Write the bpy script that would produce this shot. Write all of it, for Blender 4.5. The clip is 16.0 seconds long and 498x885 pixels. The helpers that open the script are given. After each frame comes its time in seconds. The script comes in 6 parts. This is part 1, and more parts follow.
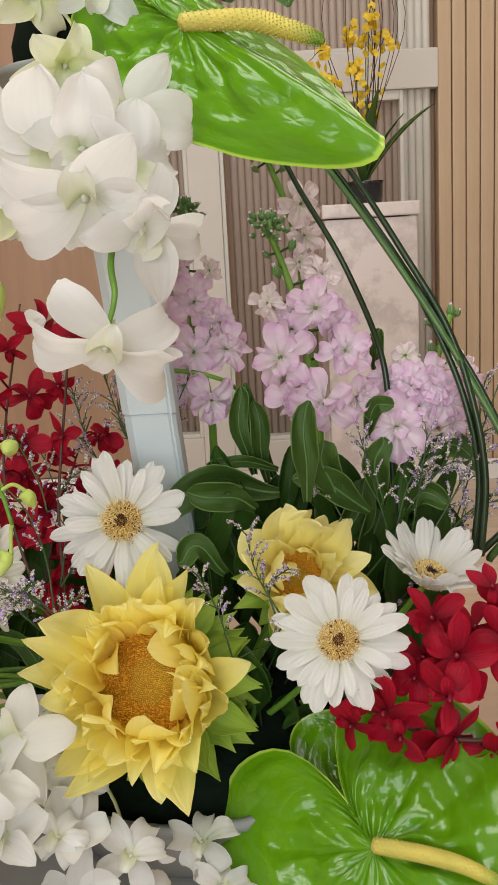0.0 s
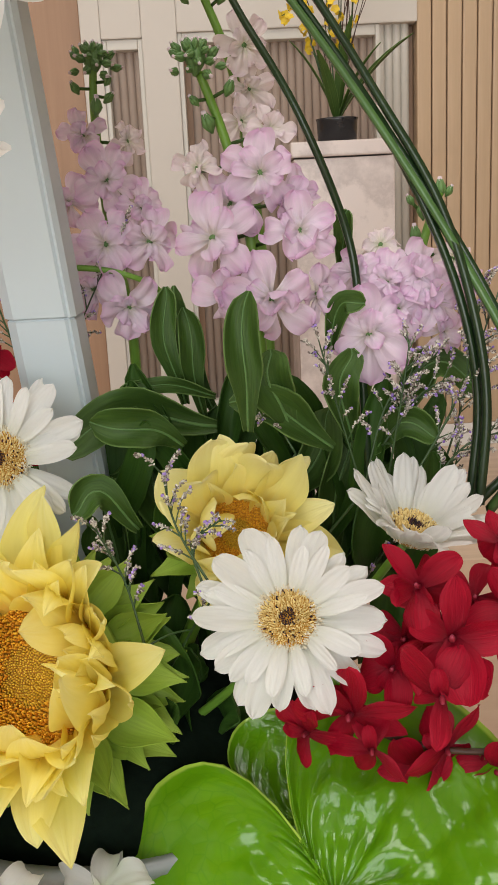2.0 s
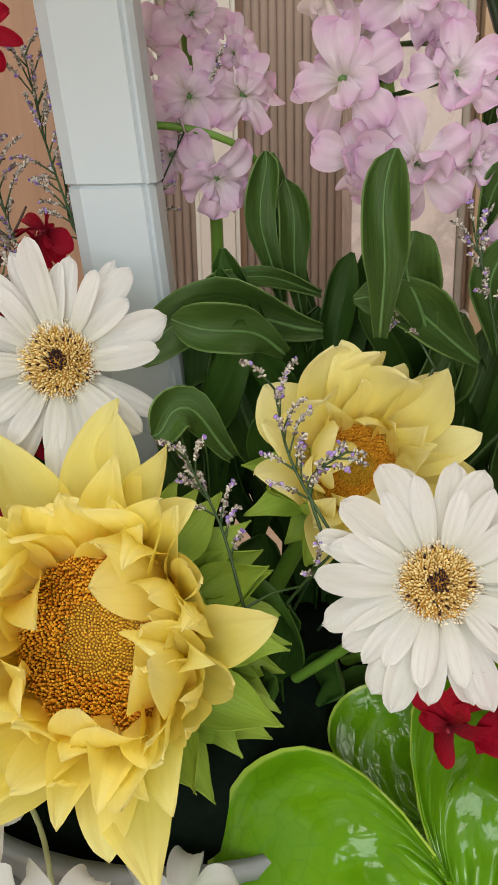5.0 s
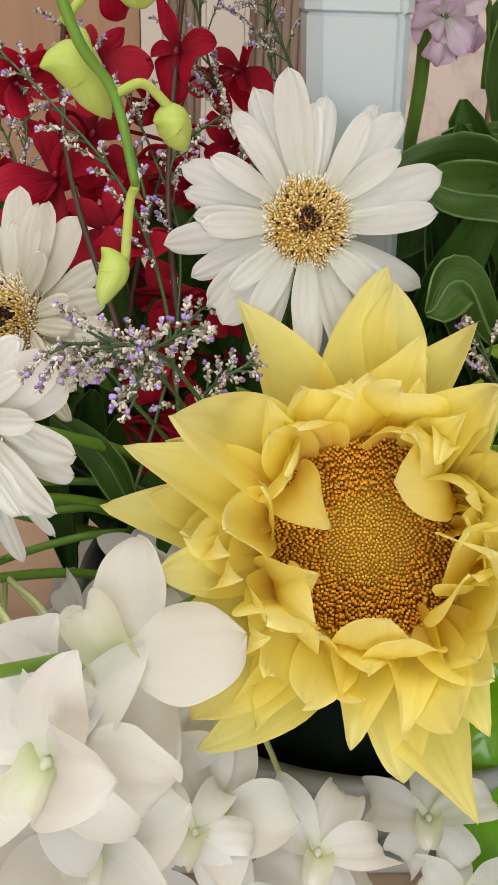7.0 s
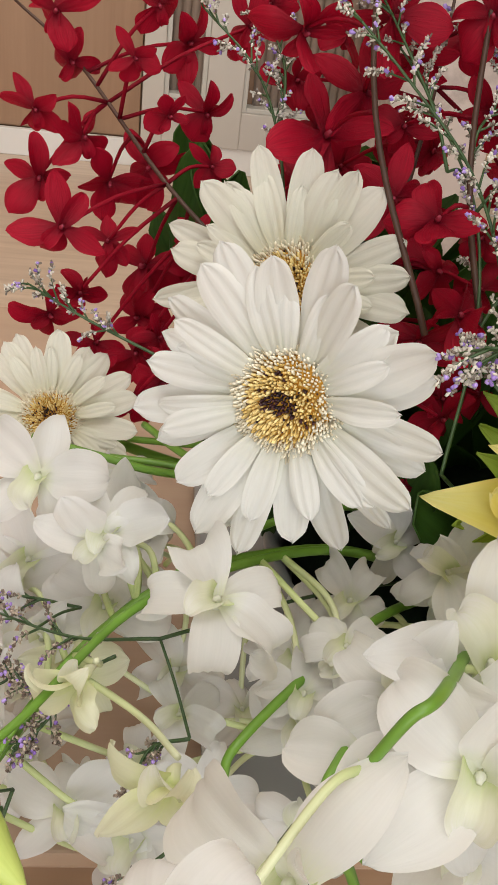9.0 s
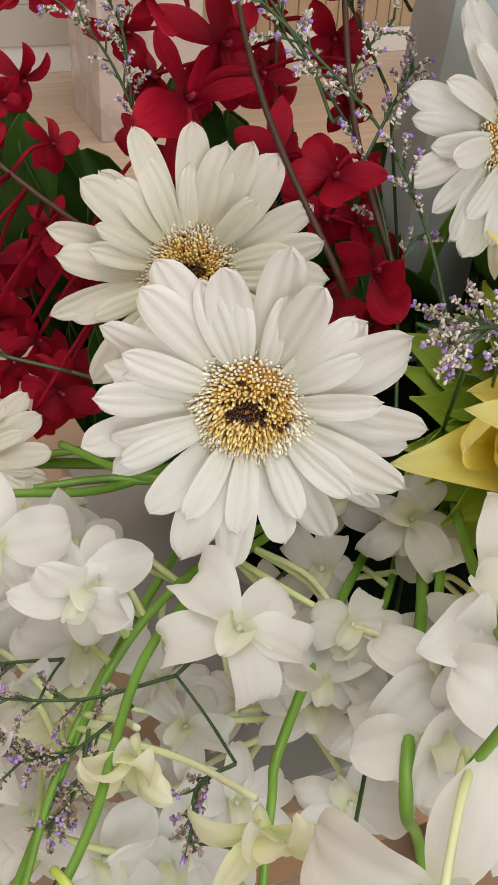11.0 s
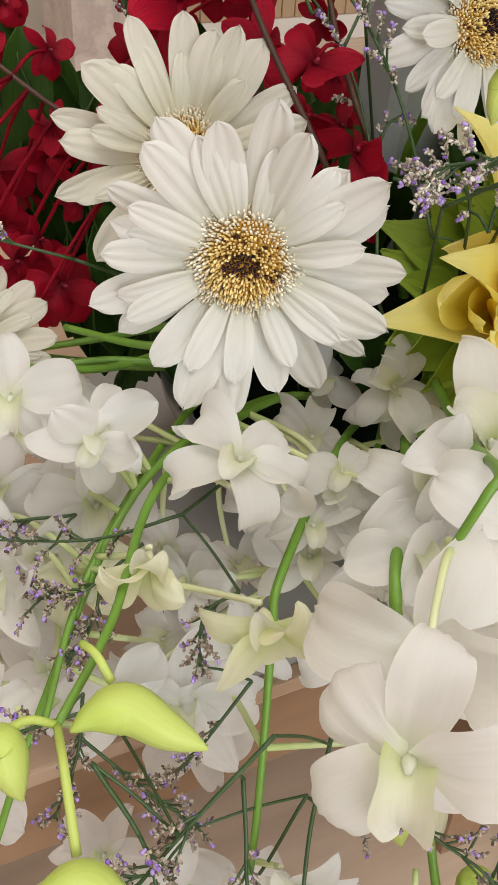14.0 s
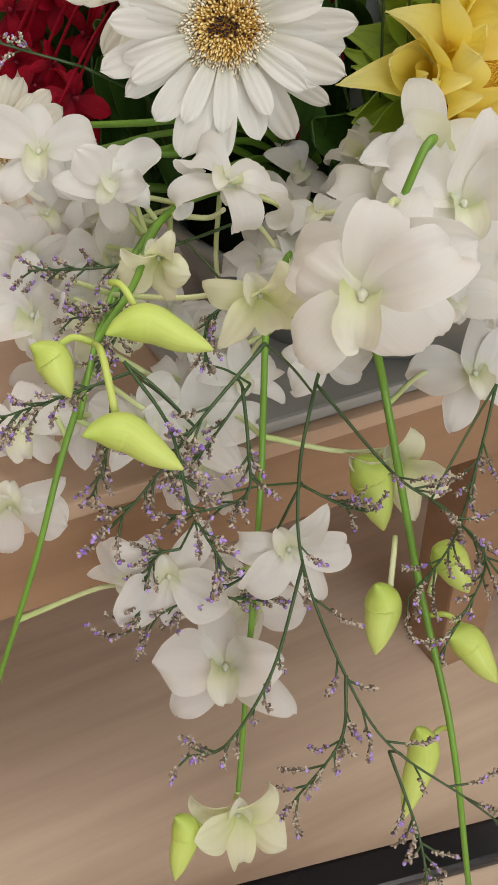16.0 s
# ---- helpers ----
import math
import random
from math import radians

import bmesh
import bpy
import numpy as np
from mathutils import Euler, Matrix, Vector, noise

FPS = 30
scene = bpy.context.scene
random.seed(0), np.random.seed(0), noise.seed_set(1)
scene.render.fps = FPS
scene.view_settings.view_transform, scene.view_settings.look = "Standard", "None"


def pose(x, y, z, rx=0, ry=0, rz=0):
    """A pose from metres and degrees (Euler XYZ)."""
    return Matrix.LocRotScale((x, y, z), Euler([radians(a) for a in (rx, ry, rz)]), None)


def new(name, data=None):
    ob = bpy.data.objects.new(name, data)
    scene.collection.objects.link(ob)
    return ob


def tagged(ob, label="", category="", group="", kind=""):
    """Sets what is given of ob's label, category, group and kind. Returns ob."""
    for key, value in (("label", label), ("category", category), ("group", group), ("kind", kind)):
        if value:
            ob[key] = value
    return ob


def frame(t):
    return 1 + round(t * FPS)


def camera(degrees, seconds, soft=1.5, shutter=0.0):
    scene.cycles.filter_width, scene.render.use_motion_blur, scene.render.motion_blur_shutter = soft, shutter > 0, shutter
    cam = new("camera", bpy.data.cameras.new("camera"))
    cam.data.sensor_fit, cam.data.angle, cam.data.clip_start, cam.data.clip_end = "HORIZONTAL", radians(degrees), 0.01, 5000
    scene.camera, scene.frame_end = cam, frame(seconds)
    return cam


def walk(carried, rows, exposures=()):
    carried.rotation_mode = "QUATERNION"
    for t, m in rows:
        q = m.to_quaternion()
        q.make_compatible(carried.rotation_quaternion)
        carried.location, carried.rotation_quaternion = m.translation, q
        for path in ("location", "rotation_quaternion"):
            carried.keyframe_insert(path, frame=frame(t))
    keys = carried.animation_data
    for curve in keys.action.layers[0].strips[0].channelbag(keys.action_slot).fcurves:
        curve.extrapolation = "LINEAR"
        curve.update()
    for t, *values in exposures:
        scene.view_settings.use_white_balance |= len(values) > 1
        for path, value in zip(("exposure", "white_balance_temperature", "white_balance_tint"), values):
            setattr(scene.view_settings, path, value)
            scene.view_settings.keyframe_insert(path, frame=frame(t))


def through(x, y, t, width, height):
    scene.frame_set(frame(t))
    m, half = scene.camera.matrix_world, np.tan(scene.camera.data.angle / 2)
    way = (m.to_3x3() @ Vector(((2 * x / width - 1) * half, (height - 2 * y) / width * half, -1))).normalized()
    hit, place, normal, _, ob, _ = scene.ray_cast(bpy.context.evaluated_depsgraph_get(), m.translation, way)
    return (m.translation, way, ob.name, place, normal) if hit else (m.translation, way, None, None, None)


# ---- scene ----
cam = camera(30.2, 16.0, 1.6)
METRES, EYE, TILT, LEAN, TURN = 1.4, 0.87, -12.5, 3.0, 0.0
ROWS = [
    (0.0, 0.0, 0.0, 0.0, 0.0, 0.0, -0.0),
    (0.5, -0.0356, -0.0195, 0.0032, -1.99, 0.18, 0.26),
    (1.0, -0.017, -0.0129, -0.0256, -2.54, 0.05, 0.73),
    (1.5, 0.0099, 0.062, -0.039, -2.24, -0.85, 0.8),
    (2.0, 0.0242, 0.1403, -0.0292, -1.47, -1.47, 0.07),
    (2.5, 0.0303, 0.1806, -0.0023, -1.09, -1.63, -0.91),
    (3.0, 0.0424, 0.199, 0.0177, -0.56, -1.81, -1.33),
    (5.5, -0.038, 0.2366, -0.0477, -0.05, -8.56, -1.82),
    (6.0, -0.0663, 0.2479, -0.0526, -1.56, -10.31, -2.28),
    (6.5, -0.0824, 0.2603, -0.0535, -2.4, -11.88, -3.12),
    (7.0, -0.1064, 0.2668, -0.0477, -2.67, -13.52, -4.32),
    (7.5, -0.1341, 0.2707, -0.0573, -2.79, -14.49, -5.81),
    (8.0, -0.1661, 0.2747, -0.0536, -3.09, -15.83, -7.13),
    (8.5, -0.1937, 0.2808, -0.0469, -3.66, -17.13, -8.08),
    (11.0, -0.2661, 0.3242, -0.0171, -24.26, -24.41, -0.68),
    (11.5, -0.2535, 0.3343, -0.0054, -26.52, -26.16, 1.15),
    (12.0, -0.221, 0.3336, -0.001, -27.1, -27.42, 2.82),
    (12.5, -0.2072, 0.3258, -0.0032, -26.98, -27.81, 3.36),
    (13.0, -0.2296, 0.3188, -0.0136, -26.67, -26.79, 2.5),
    (13.5, -0.2645, 0.3128, -0.026, -26.25, -25.51, 1.03),
    (14.0, -0.2862, 0.2914, -0.0471, -25.96, -24.26, 0.18),
    (14.5, -0.3001, 0.2803, -0.068, -26.13, -23.88, 0.46),
    (15.0, -0.3116, 0.2664, -0.0892, -26.52, -24.11, 1.47),
    (15.5, -0.3176, 0.2385, -0.101, -26.83, -24.27, 2.49),
    (16.0, -0.3252, 0.2094, -0.111, -26.87, -23.98, 2.96),
]
walk(cam, [(t, pose(0, 0, EYE, TILT, LEAN, TURN) @ pose(METRES * x, METRES * y, METRES * z, 90 + pitch, roll, yaw)) for t, x, y, z, yaw, pitch, roll in ROWS], [(0.0, -0.6), (3.0, -0.48), (5.5, -0.48), (7.0, -0.46), (8.5, -0.5), (11.0, -0.55), (12.5, -0.6), (14.3, -0.5), (15.5, -0.64), (16.0, -0.68)])

# ---- world and light ----
world = bpy.data.worlds.new("world")
scene.world = world
world.use_nodes = True
world.node_tree.nodes["Background"].inputs["Color"].default_value = (0.9, 0.95, 1.0, 1)
world.node_tree.nodes["Background"].inputs["Strength"].default_value = 0.3


def area_lamp(name, m, sx, sy, watts, colour):
    data = bpy.data.lights.new(name, "AREA")
    data.shape, data.size, data.size_y, data.energy, data.color = "RECTANGLE", sx, sy, watts, colour
    ob = new(name, data)
    ob.matrix_world = m
    return tagged(ob, "rectangular light panel out of view", "lamp", kind="structure")


area_lamp("ceiling_lamp", pose(-0.4, -0.2, 2.88), 1.6, 1.2, 58, (1.0, 0.96, 0.91))
area_lamp("ceiling_lamp", pose(1.0, 1.8, 2.88), 1.5, 1.0, 26, (1.0, 0.94, 0.86))
area_lamp("ceiling_lamp", pose(-1.5, 1.7, 2.88), 1.5, 1.0, 26, (1.0, 0.94, 0.86))
# Added fill light behind the camera; the south wall has no opening there.
area_lamp("window_lamp", pose(-0.5, -2.85, 1.55, 90, 0, 0), 3.0, 2.0, 132, (0.92, 0.97, 1.0))


# ---- materials ----
class Mat:
    """A small wrapper that builds a node material."""

    def __init__(self, name):
        self.m = bpy.data.materials.new(name)
        self.m.use_nodes = True
        self.t = self.m.node_tree
        self.t.nodes.clear()
        self.out = self.node("ShaderNodeOutputMaterial")

    def node(self, kind, **inputs):
        n = self.t.nodes.new(kind)
        for k, v in inputs.items():
            self.plug(n, k.replace("_", " "), v)
        return n

    def plug(self, n, key, v):
        s = n.inputs[key]
        if isinstance(v, bpy.types.NodeSocket):
            self.t.links.new(v, s)
        else:
            s.default_value = v

    def uv(self, sx, sy):
        c = self.node("ShaderNodeUVMap")
        p = self.node("ShaderNodeMapping", Vector=c.outputs[0])
        p.inputs["Scale"].default_value = (sx, sy, 1)
        r = self.node("ShaderNodeObjectInfo")
        a = self.node("ShaderNodeVectorMath", Vector=p.outputs[0])
        a.operation = "ADD"
        k = self.node("ShaderNodeMath", Value=r.outputs["Random"])
        k.operation = "MULTIPLY"
        k.inputs[1].default_value = 37.0
        self.t.links.new(k.outputs[0], a.inputs[1])
        return a.outputs[0]

    def space(self, sx, sy, sz, kind="Object"):
        c = self.node("ShaderNodeTexCoord")
        p = self.node("ShaderNodeMapping", Vector=c.outputs[kind])
        p.inputs["Scale"].default_value = (sx, sy, sz)
        return p.outputs[0]

    def noise(self, vec, scale=1.0, detail=3.0, rough=0.55):
        n = self.node("ShaderNodeTexNoise", Vector=vec)
        n.inputs["Scale"].default_value, n.inputs["Detail"].default_value, n.inputs["Roughness"].default_value = scale, detail, rough
        return n.outputs["Fac"]

    def ramp(self, fac, *stops):
        n = self.node("ShaderNodeValToRGB", Fac=fac)
        while len(n.color_ramp.elements) < len(stops):
            n.color_ramp.elements.new(0.5)
        for e, (p, c) in zip(n.color_ramp.elements, stops):
            e.position, e.color = p, (*c, 1)
        return n.outputs["Color"]

    def mix(self, fac, a, b, blend="MIX"):
        n = self.node("ShaderNodeMix")
        n.data_type, n.blend_type = "RGBA", blend
        for s, v in ((n.inputs[0], fac), (n.inputs[6], a), (n.inputs[7], b)):
            if isinstance(v, bpy.types.NodeSocket):
                self.t.links.new(v, s)
            else:
                s.default_value = (*v, 1) if isinstance(v, tuple) else v
        return n.outputs[2]

    def bump(self, height, strength=0.3, distance=0.001):
        n = self.node("ShaderNodeBump", Height=height)
        n.inputs["Strength"].default_value, n.inputs["Distance"].default_value = strength, distance
        return n.outputs[0]

    def finish(self, colour, rough=0.5, normal=None, through=0.0, metal=0.0, spec=0.5, coat=0.0):
        b = self.node("ShaderNodeBsdfPrincipled")
        self.plug(b, "Base Color", colour if isinstance(colour, bpy.types.NodeSocket) else (*colour, 1))
        self.plug(b, "Roughness", rough)
        b.inputs["Metallic"].default_value, b.inputs["Specular IOR Level"].default_value = metal, spec
        b.inputs["Coat Weight"].default_value = coat
        if normal is not None:
            self.plug(b, "Normal", normal)
        last = b.outputs[0]
        if through:
            tr = self.node("ShaderNodeBsdfTranslucent")
            self.plug(tr, "Color", colour if isinstance(colour, bpy.types.NodeSocket) else (*colour, 1))
            mx = self.node("ShaderNodeMixShader", Fac=through)
            self.t.links.new(last, mx.inputs[1])
            self.t.links.new(tr.outputs[0], mx.inputs[2])
            last = mx.outputs[0]
        self.t.links.new(last, self.out.inputs["Surface"])
        return self.m


def petal_mat(name, base, middle, tip, streak=0.12, rough=0.55, through=0.3, veins=14.0, bump=0.25, stops=(0.0, 0.35, 1.0), spec=0.3, rim=None):
    """A petal: colour along its length, fine streaks along its veins, soft blotches."""
    k = Mat(name)
    sep = k.node("ShaderNodeSeparateXYZ", Vector=k.node("ShaderNodeUVMap").outputs[0])
    along = k.ramp(sep.outputs[1], (stops[0], base), (stops[1], middle), (stops[2], tip))
    streaks = k.noise(k.uv(veins, 1.2), 2.0, 4.0)
    blot = k.noise(k.uv(2.0, 3.0), 1.5, 3.0)
    c = k.mix(k.ramp(streaks, (0.35, (0, 0, 0)), (0.75, (1, 1, 1))), along, tuple(x * (1 - streak * 2) for x in middle))
    c2 = k.mix(0.5, c, k.mix(blot, along, tuple(x * (1 - streak) for x in tip)))
    if rim:
        edge = k.ramp(sep.outputs[0], (0.0, (1, 1, 1)), (0.035, (0, 0, 0)), (0.485, (0, 0, 0)), (0.5, (0.7, 0.7, 0.7)), (0.515, (0, 0, 0)), (0.965, (0, 0, 0)), (1.0, (1, 1, 1)))
        c2 = k.mix(edge, c2, rim)
    return k.finish(c2, rough, k.bump(streaks, bump, 0.0006), through, spec=spec)


WHITE = petal_mat("white_ray_petal", (0.76, 0.77, 0.60), (0.86, 0.86, 0.83), (0.88, 0.88, 0.86), 0.04, 0.6, 0.45, 9, 0.5, spec=0.2)
CREAM = petal_mat("cream_ray_petal", (0.76, 0.73, 0.48), (0.80, 0.79, 0.68), (0.82, 0.81, 0.73), 0.06, 0.6, 0.38, 9, 0.6, spec=0.2)
ORCHID = petal_mat("white_orchid_petal", (0.76, 0.80, 0.54), (0.87, 0.87, 0.86), (0.88, 0.88, 0.88), 0.03, 0.6, 0.55, 14, 0.35, (0.0, 0.16, 1.0), spec=0.15)
ORCHID_GREEN = petal_mat("greenish_orchid_petal", (0.68, 0.78, 0.26), (0.84, 0.86, 0.58), (0.88, 0.88, 0.76), 0.05, 0.6, 0.5, 12, 0.3, spec=0.15)
LIP = petal_mat("orchid_lip", (0.55, 0.68, 0.18), (0.80, 0.83, 0.60), (0.86, 0.86, 0.82), 0.04, 0.6, 0.5, 10, 0.3, (0.0, 0.3, 0.7), spec=0.15)
BUD = petal_mat("green_bud", (0.36, 0.52, 0.06), (0.55, 0.68, 0.14), (0.62, 0.72, 0.22), 0.08, 0.4, 0.2)
PEDICEL = petal_mat("pale_pedicel", (0.35, 0.52, 0.08), (0.66, 0.74, 0.34), (0.80, 0.82, 0.62), 0.05, 0.45, 0.15)
YELLOW = petal_mat("pale_yellow_petal", (0.96, 0.64, 0.02), (0.99, 0.88, 0.19), (0.99, 0.93, 0.46), 0.03, 0.6, 0.5, 7, 0.8, spec=0.2)
YELLOW_PALE = petal_mat("lemon_petal", (0.96, 0.70, 0.05), (0.99, 0.89, 0.27), (0.99, 0.94, 0.52), 0.03, 0.6, 0.34, 7, 0.8, spec=0.2)
# Crimson; the near-black base and bright tip paint in shaded depth and highlights.
RED = petal_mat("crimson_petal", (0.07, 0.001, 0.006), (0.38, 0.003, 0.022), (0.56, 0.007, 0.036), 0.32, 0.5, 0.3, 16, 0.9, (0.0, 0.35, 1.0), spec=0.2)
RED_THROAT = petal_mat("crimson_throat", (0.10, 0.001, 0.008), (0.24, 0.002, 0.012), (0.40, 0.06, 0.10), 0.2, 0.6, 0.1, 8, 0.4, (0.0, 0.7, 1.0), spec=0.2)
PINK = petal_mat("lilac_pink_petal", (0.58, 0.64, 0.30), (0.92, 0.86, 0.90), (0.80, 0.50, 0.75), 0.10, 0.6, 0.35, 9, 0.7, (0.0, 0.30, 0.9), spec=0.2)
PINK_PALE = petal_mat("pale_pink_petal", (0.55, 0.66, 0.28), (0.84, 0.78, 0.72), (0.84, 0.68, 0.76), 0.06, 0.6, 0.3, 6, 0.7, (0.0, 0.3, 1.0))
SEPAL = petal_mat("green_sepal", (0.16, 0.32, 0.02), (0.32, 0.50, 0.05), (0.44, 0.60, 0.09), 0.2, 0.5, 0.25, 10, 0.5)
LEAF = petal_mat("dark_green_leaf", (0.018, 0.052, 0.008), (0.032, 0.088, 0.012), (0.046, 0.11, 0.016), 0.25, 0.5, 0.12, 9, 0.6, spec=0.2)
LEAF_MID = petal_mat("mid_green_leaf", (0.034, 0.074, 0.012), (0.050, 0.110, 0.018), (0.080, 0.16, 0.028), 0.3, 0.5, 0.15, 9, 0.9, rim=(0.13, 0.22, 0.06))


def plain(name, colour, rough=0.5, vary=0.2, scale=60.0, bump=0.2, through=0.0, coat=0.0, spec=0.5):
    k = Mat(name)
    n = k.noise(k.space(1, 1, 1), scale, 4.0)
    c = k.mix(n, tuple(x * (1 - vary) for x in colour), tuple(min(1, x * (1 + vary)) for x in colour))
    return k.finish(c, rough, k.bump(n, bump, 0.001), through, coat=coat, spec=spec)


def island(name, dark, light, rough=0.6):
    """Small pieces that differ one from the next."""
    k = Mat(name)
    g = k.node("ShaderNodeNewGeometry")
    return k.finish(k.mix(g.outputs["Random Per Island"], dark, light), rough)


STEM = plain("green_stem", (0.13, 0.27, 0.03), 0.42, 0.35, 40)
STEM_DARK = plain("dark_green_stem", (0.035, 0.075, 0.022), 0.45, 0.4, 60)
STEM_RED = plain("reddish_brown_stem", (0.055, 0.022, 0.012), 0.55, 0.4, 50)
BUD_GREEN = plain("grey_green_bud", (0.10, 0.20, 0.055), 0.55, 0.35, 90)
GRASS = plain("steel_grass_blade", (0.012, 0.030, 0.008), 0.3, 0.5, 30)
GRASS_LIGHT = plain("light_grass_blade", (0.06, 0.13, 0.035), 0.32, 0.4, 30)
FLORET_BROWN = island("orange_brown_floret", (0.64, 0.25, 0.010), (0.97, 0.58, 0.05))
FLORET_GOLD = island("golden_floret", (0.62, 0.38, 0.02), (0.90, 0.60, 0.06))
FLORET_DARK = island("dark_purple_floret", (0.010, 0.004, 0.006), (0.06, 0.015, 0.02))
FLORET_TAN = island("yellow_tan_floret", (0.58, 0.38, 0.10), (0.92, 0.76, 0.36))
FLORET_WHITE = island("white_floret", (0.64, 0.55, 0.38), (0.88, 0.84, 0.70))
CALYX = island("papery_calyx", (0.10, 0.065, 0.045), (0.74, 0.70, 0.62))
CALYX_BROWN = island("dry_brown_calyx", (0.07, 0.040, 0.030), (0.50, 0.42, 0.34))
CALYX_LILAC = island("lilac_calyx", (0.20, 0.10, 0.42), (0.48, 0.34, 0.78))
DISC = plain("floret_bed", (0.52, 0.25, 0.018), 0.7, 0.3, 300)
# Foam coloured near black, so shade between the stems is in its colour.
FOAM = plain("shade_dark_foam", (0.005, 0.010, 0.006), 0.95, 0.5, 200, 0.6, spec=0.08)
TABLE_GREY = plain("warm_grey_metal", (0.32, 0.32, 0.31), 0.4, 0.05, 12, 0.05)
BOWL_GREY = plain("grey_glaze", (0.25, 0.27, 0.27), 0.3, 0.05, 12, 0.05)
GREY_PAINT = plain("blue_grey_paint", (0.56, 0.64, 0.68), 0.45, 0.04, 12, 0.06)


def spathe_mat():
    k = Mat("green_spathe")
    n = k.noise(k.uv(3, 3), 2.0, 3.0)
    c = k.mix(n, (0.062, 0.205, 0.003), (0.15, 0.35, 0.006))
    cells = k.node("ShaderNodeTexVoronoi", Vector=k.uv(12, 3.2))
    cells.feature = "DISTANCE_TO_EDGE"
    vein = k.ramp(cells.outputs["Distance"], (0.0, (1, 1, 1)), (0.07, (0, 0, 0)))
    c = k.mix(vein, c, (0.098, 0.272, 0.0045))
    fine = k.noise(k.uv(40, 40), 3.0, 4.0)
    scar = k.ramp(k.noise(k.uv(5, 9), 1.1, 5.0), (0.69, (0, 0, 0)), (0.72, (1, 1, 1)))
    c = k.mix(scar, c, (0.13, 0.085, 0.02))
    sep = k.node("ShaderNodeSeparateXYZ", Vector=k.node("ShaderNodeUVMap").outputs[0])
    c = k.mix(k.ramp(sep.outputs[1], (0.972, (0, 0, 0)), (0.985, (1, 1, 1))), c, (0.34, 0.52, 0.06))
    relief = k.ramp(cells.outputs["Distance"], (0.0, (0, 0, 0)), (0.25, (1, 1, 1)))
    rough = k.ramp(k.noise(k.uv(6, 6), 2.0, 3.0), (0.3, (0.10, 0.10, 0.10)), (0.7, (0.22, 0.22, 0.22)))
    return k.finish(c, rough, k.bump(k.mix(0.25, relief, fine), 0.14, 0.001), 0.12, spec=0.5)


SPATHE = spathe_mat()
SPADIX = petal_mat("spadix", (0.74, 0.58, 0.16), (0.72, 0.56, 0.12), (0.10, 0.26, 0.02), 0.1, 0.5, 0.0, 6, 0.3, (0.0, 0.72, 0.92))


def wood_mat(name, a, b, sx, sy, sz, rough=0.4, coat=0.0):
    k = Mat(name)
    v = k.space(sx, sy, sz)
    g = k.noise(v, 1.0, 6.0, 0.6)
    big = k.noise(k.space(sx * 0.12, sy * 0.12, sz * 0.12), 1.0, 2.0)
    c = k.mix(k.ramp(g, (0.3, (0, 0, 0)), (0.7, (1, 1, 1))), a, b)
    c = k.mix(big, c, tuple(x * 0.75 for x in b))
    return k.finish(c, rough, k.bump(g, 0.12, 0.001), coat=coat)


FLOOR_WOOD = wood_mat("floor_wood", (0.49, 0.35, 0.25), (0.78, 0.62, 0.48), 3, 40, 40, 0.32)
TABLE_WOOD = wood_mat("table_wood", (0.25, 0.14, 0.08), (0.36, 0.22, 0.13), 3, 50, 50, 0.4)
TABLE_TOP = wood_mat("table_top_wood", (0.44, 0.29, 0.20), (0.56, 0.40, 0.29), 3, 50, 50, 0.35)
SLAT_WOOD = wood_mat("slat_wood", (0.52, 0.36, 0.22), (0.63, 0.46, 0.30), 60, 60, 3, 0.5)
PANEL_BROWN = wood_mat("panel_wood", (0.34, 0.19, 0.11), (0.44, 0.27, 0.165), 50, 50, 2, 0.5)
REED = plain("reeded_taupe_panel", (0.41, 0.33, 0.28), 0.4, 0.08, 8, 0.05)
REED_LIGHT = plain("reeded_pale_panel", (0.60, 0.58, 0.53), 0.4, 0.06, 8, 0.05)
WHITE_PAINT = plain("white_paint", (0.60, 0.56, 0.51), 0.5, 0.03, 6, 0.05)
WALL_PAINT = plain("warm_wall_paint", (0.70, 0.62, 0.54), 0.7, 0.03, 6, 0.05)
BASEBOARD = plain("bright_white_paint", (0.86, 0.85, 0.83), 0.4, 0.02, 6, 0.03)
BLACK = plain("black_plastic", (0.012, 0.013, 0.016), 0.25, 0.2, 20, 0.05)


def marble_mat():
    k = Mat("pale_marble")
    n = k.noise(k.space(1, 1, 1), 4.0, 8.0, 0.65)
    c = k.ramp(n, (0.40, (0.66, 0.58, 0.55)), (0.5, (0.50, 0.43, 0.41)), (0.56, (0.66, 0.58, 0.55)))
    return k.finish(c, 0.25)


MARBLE = marble_mat()


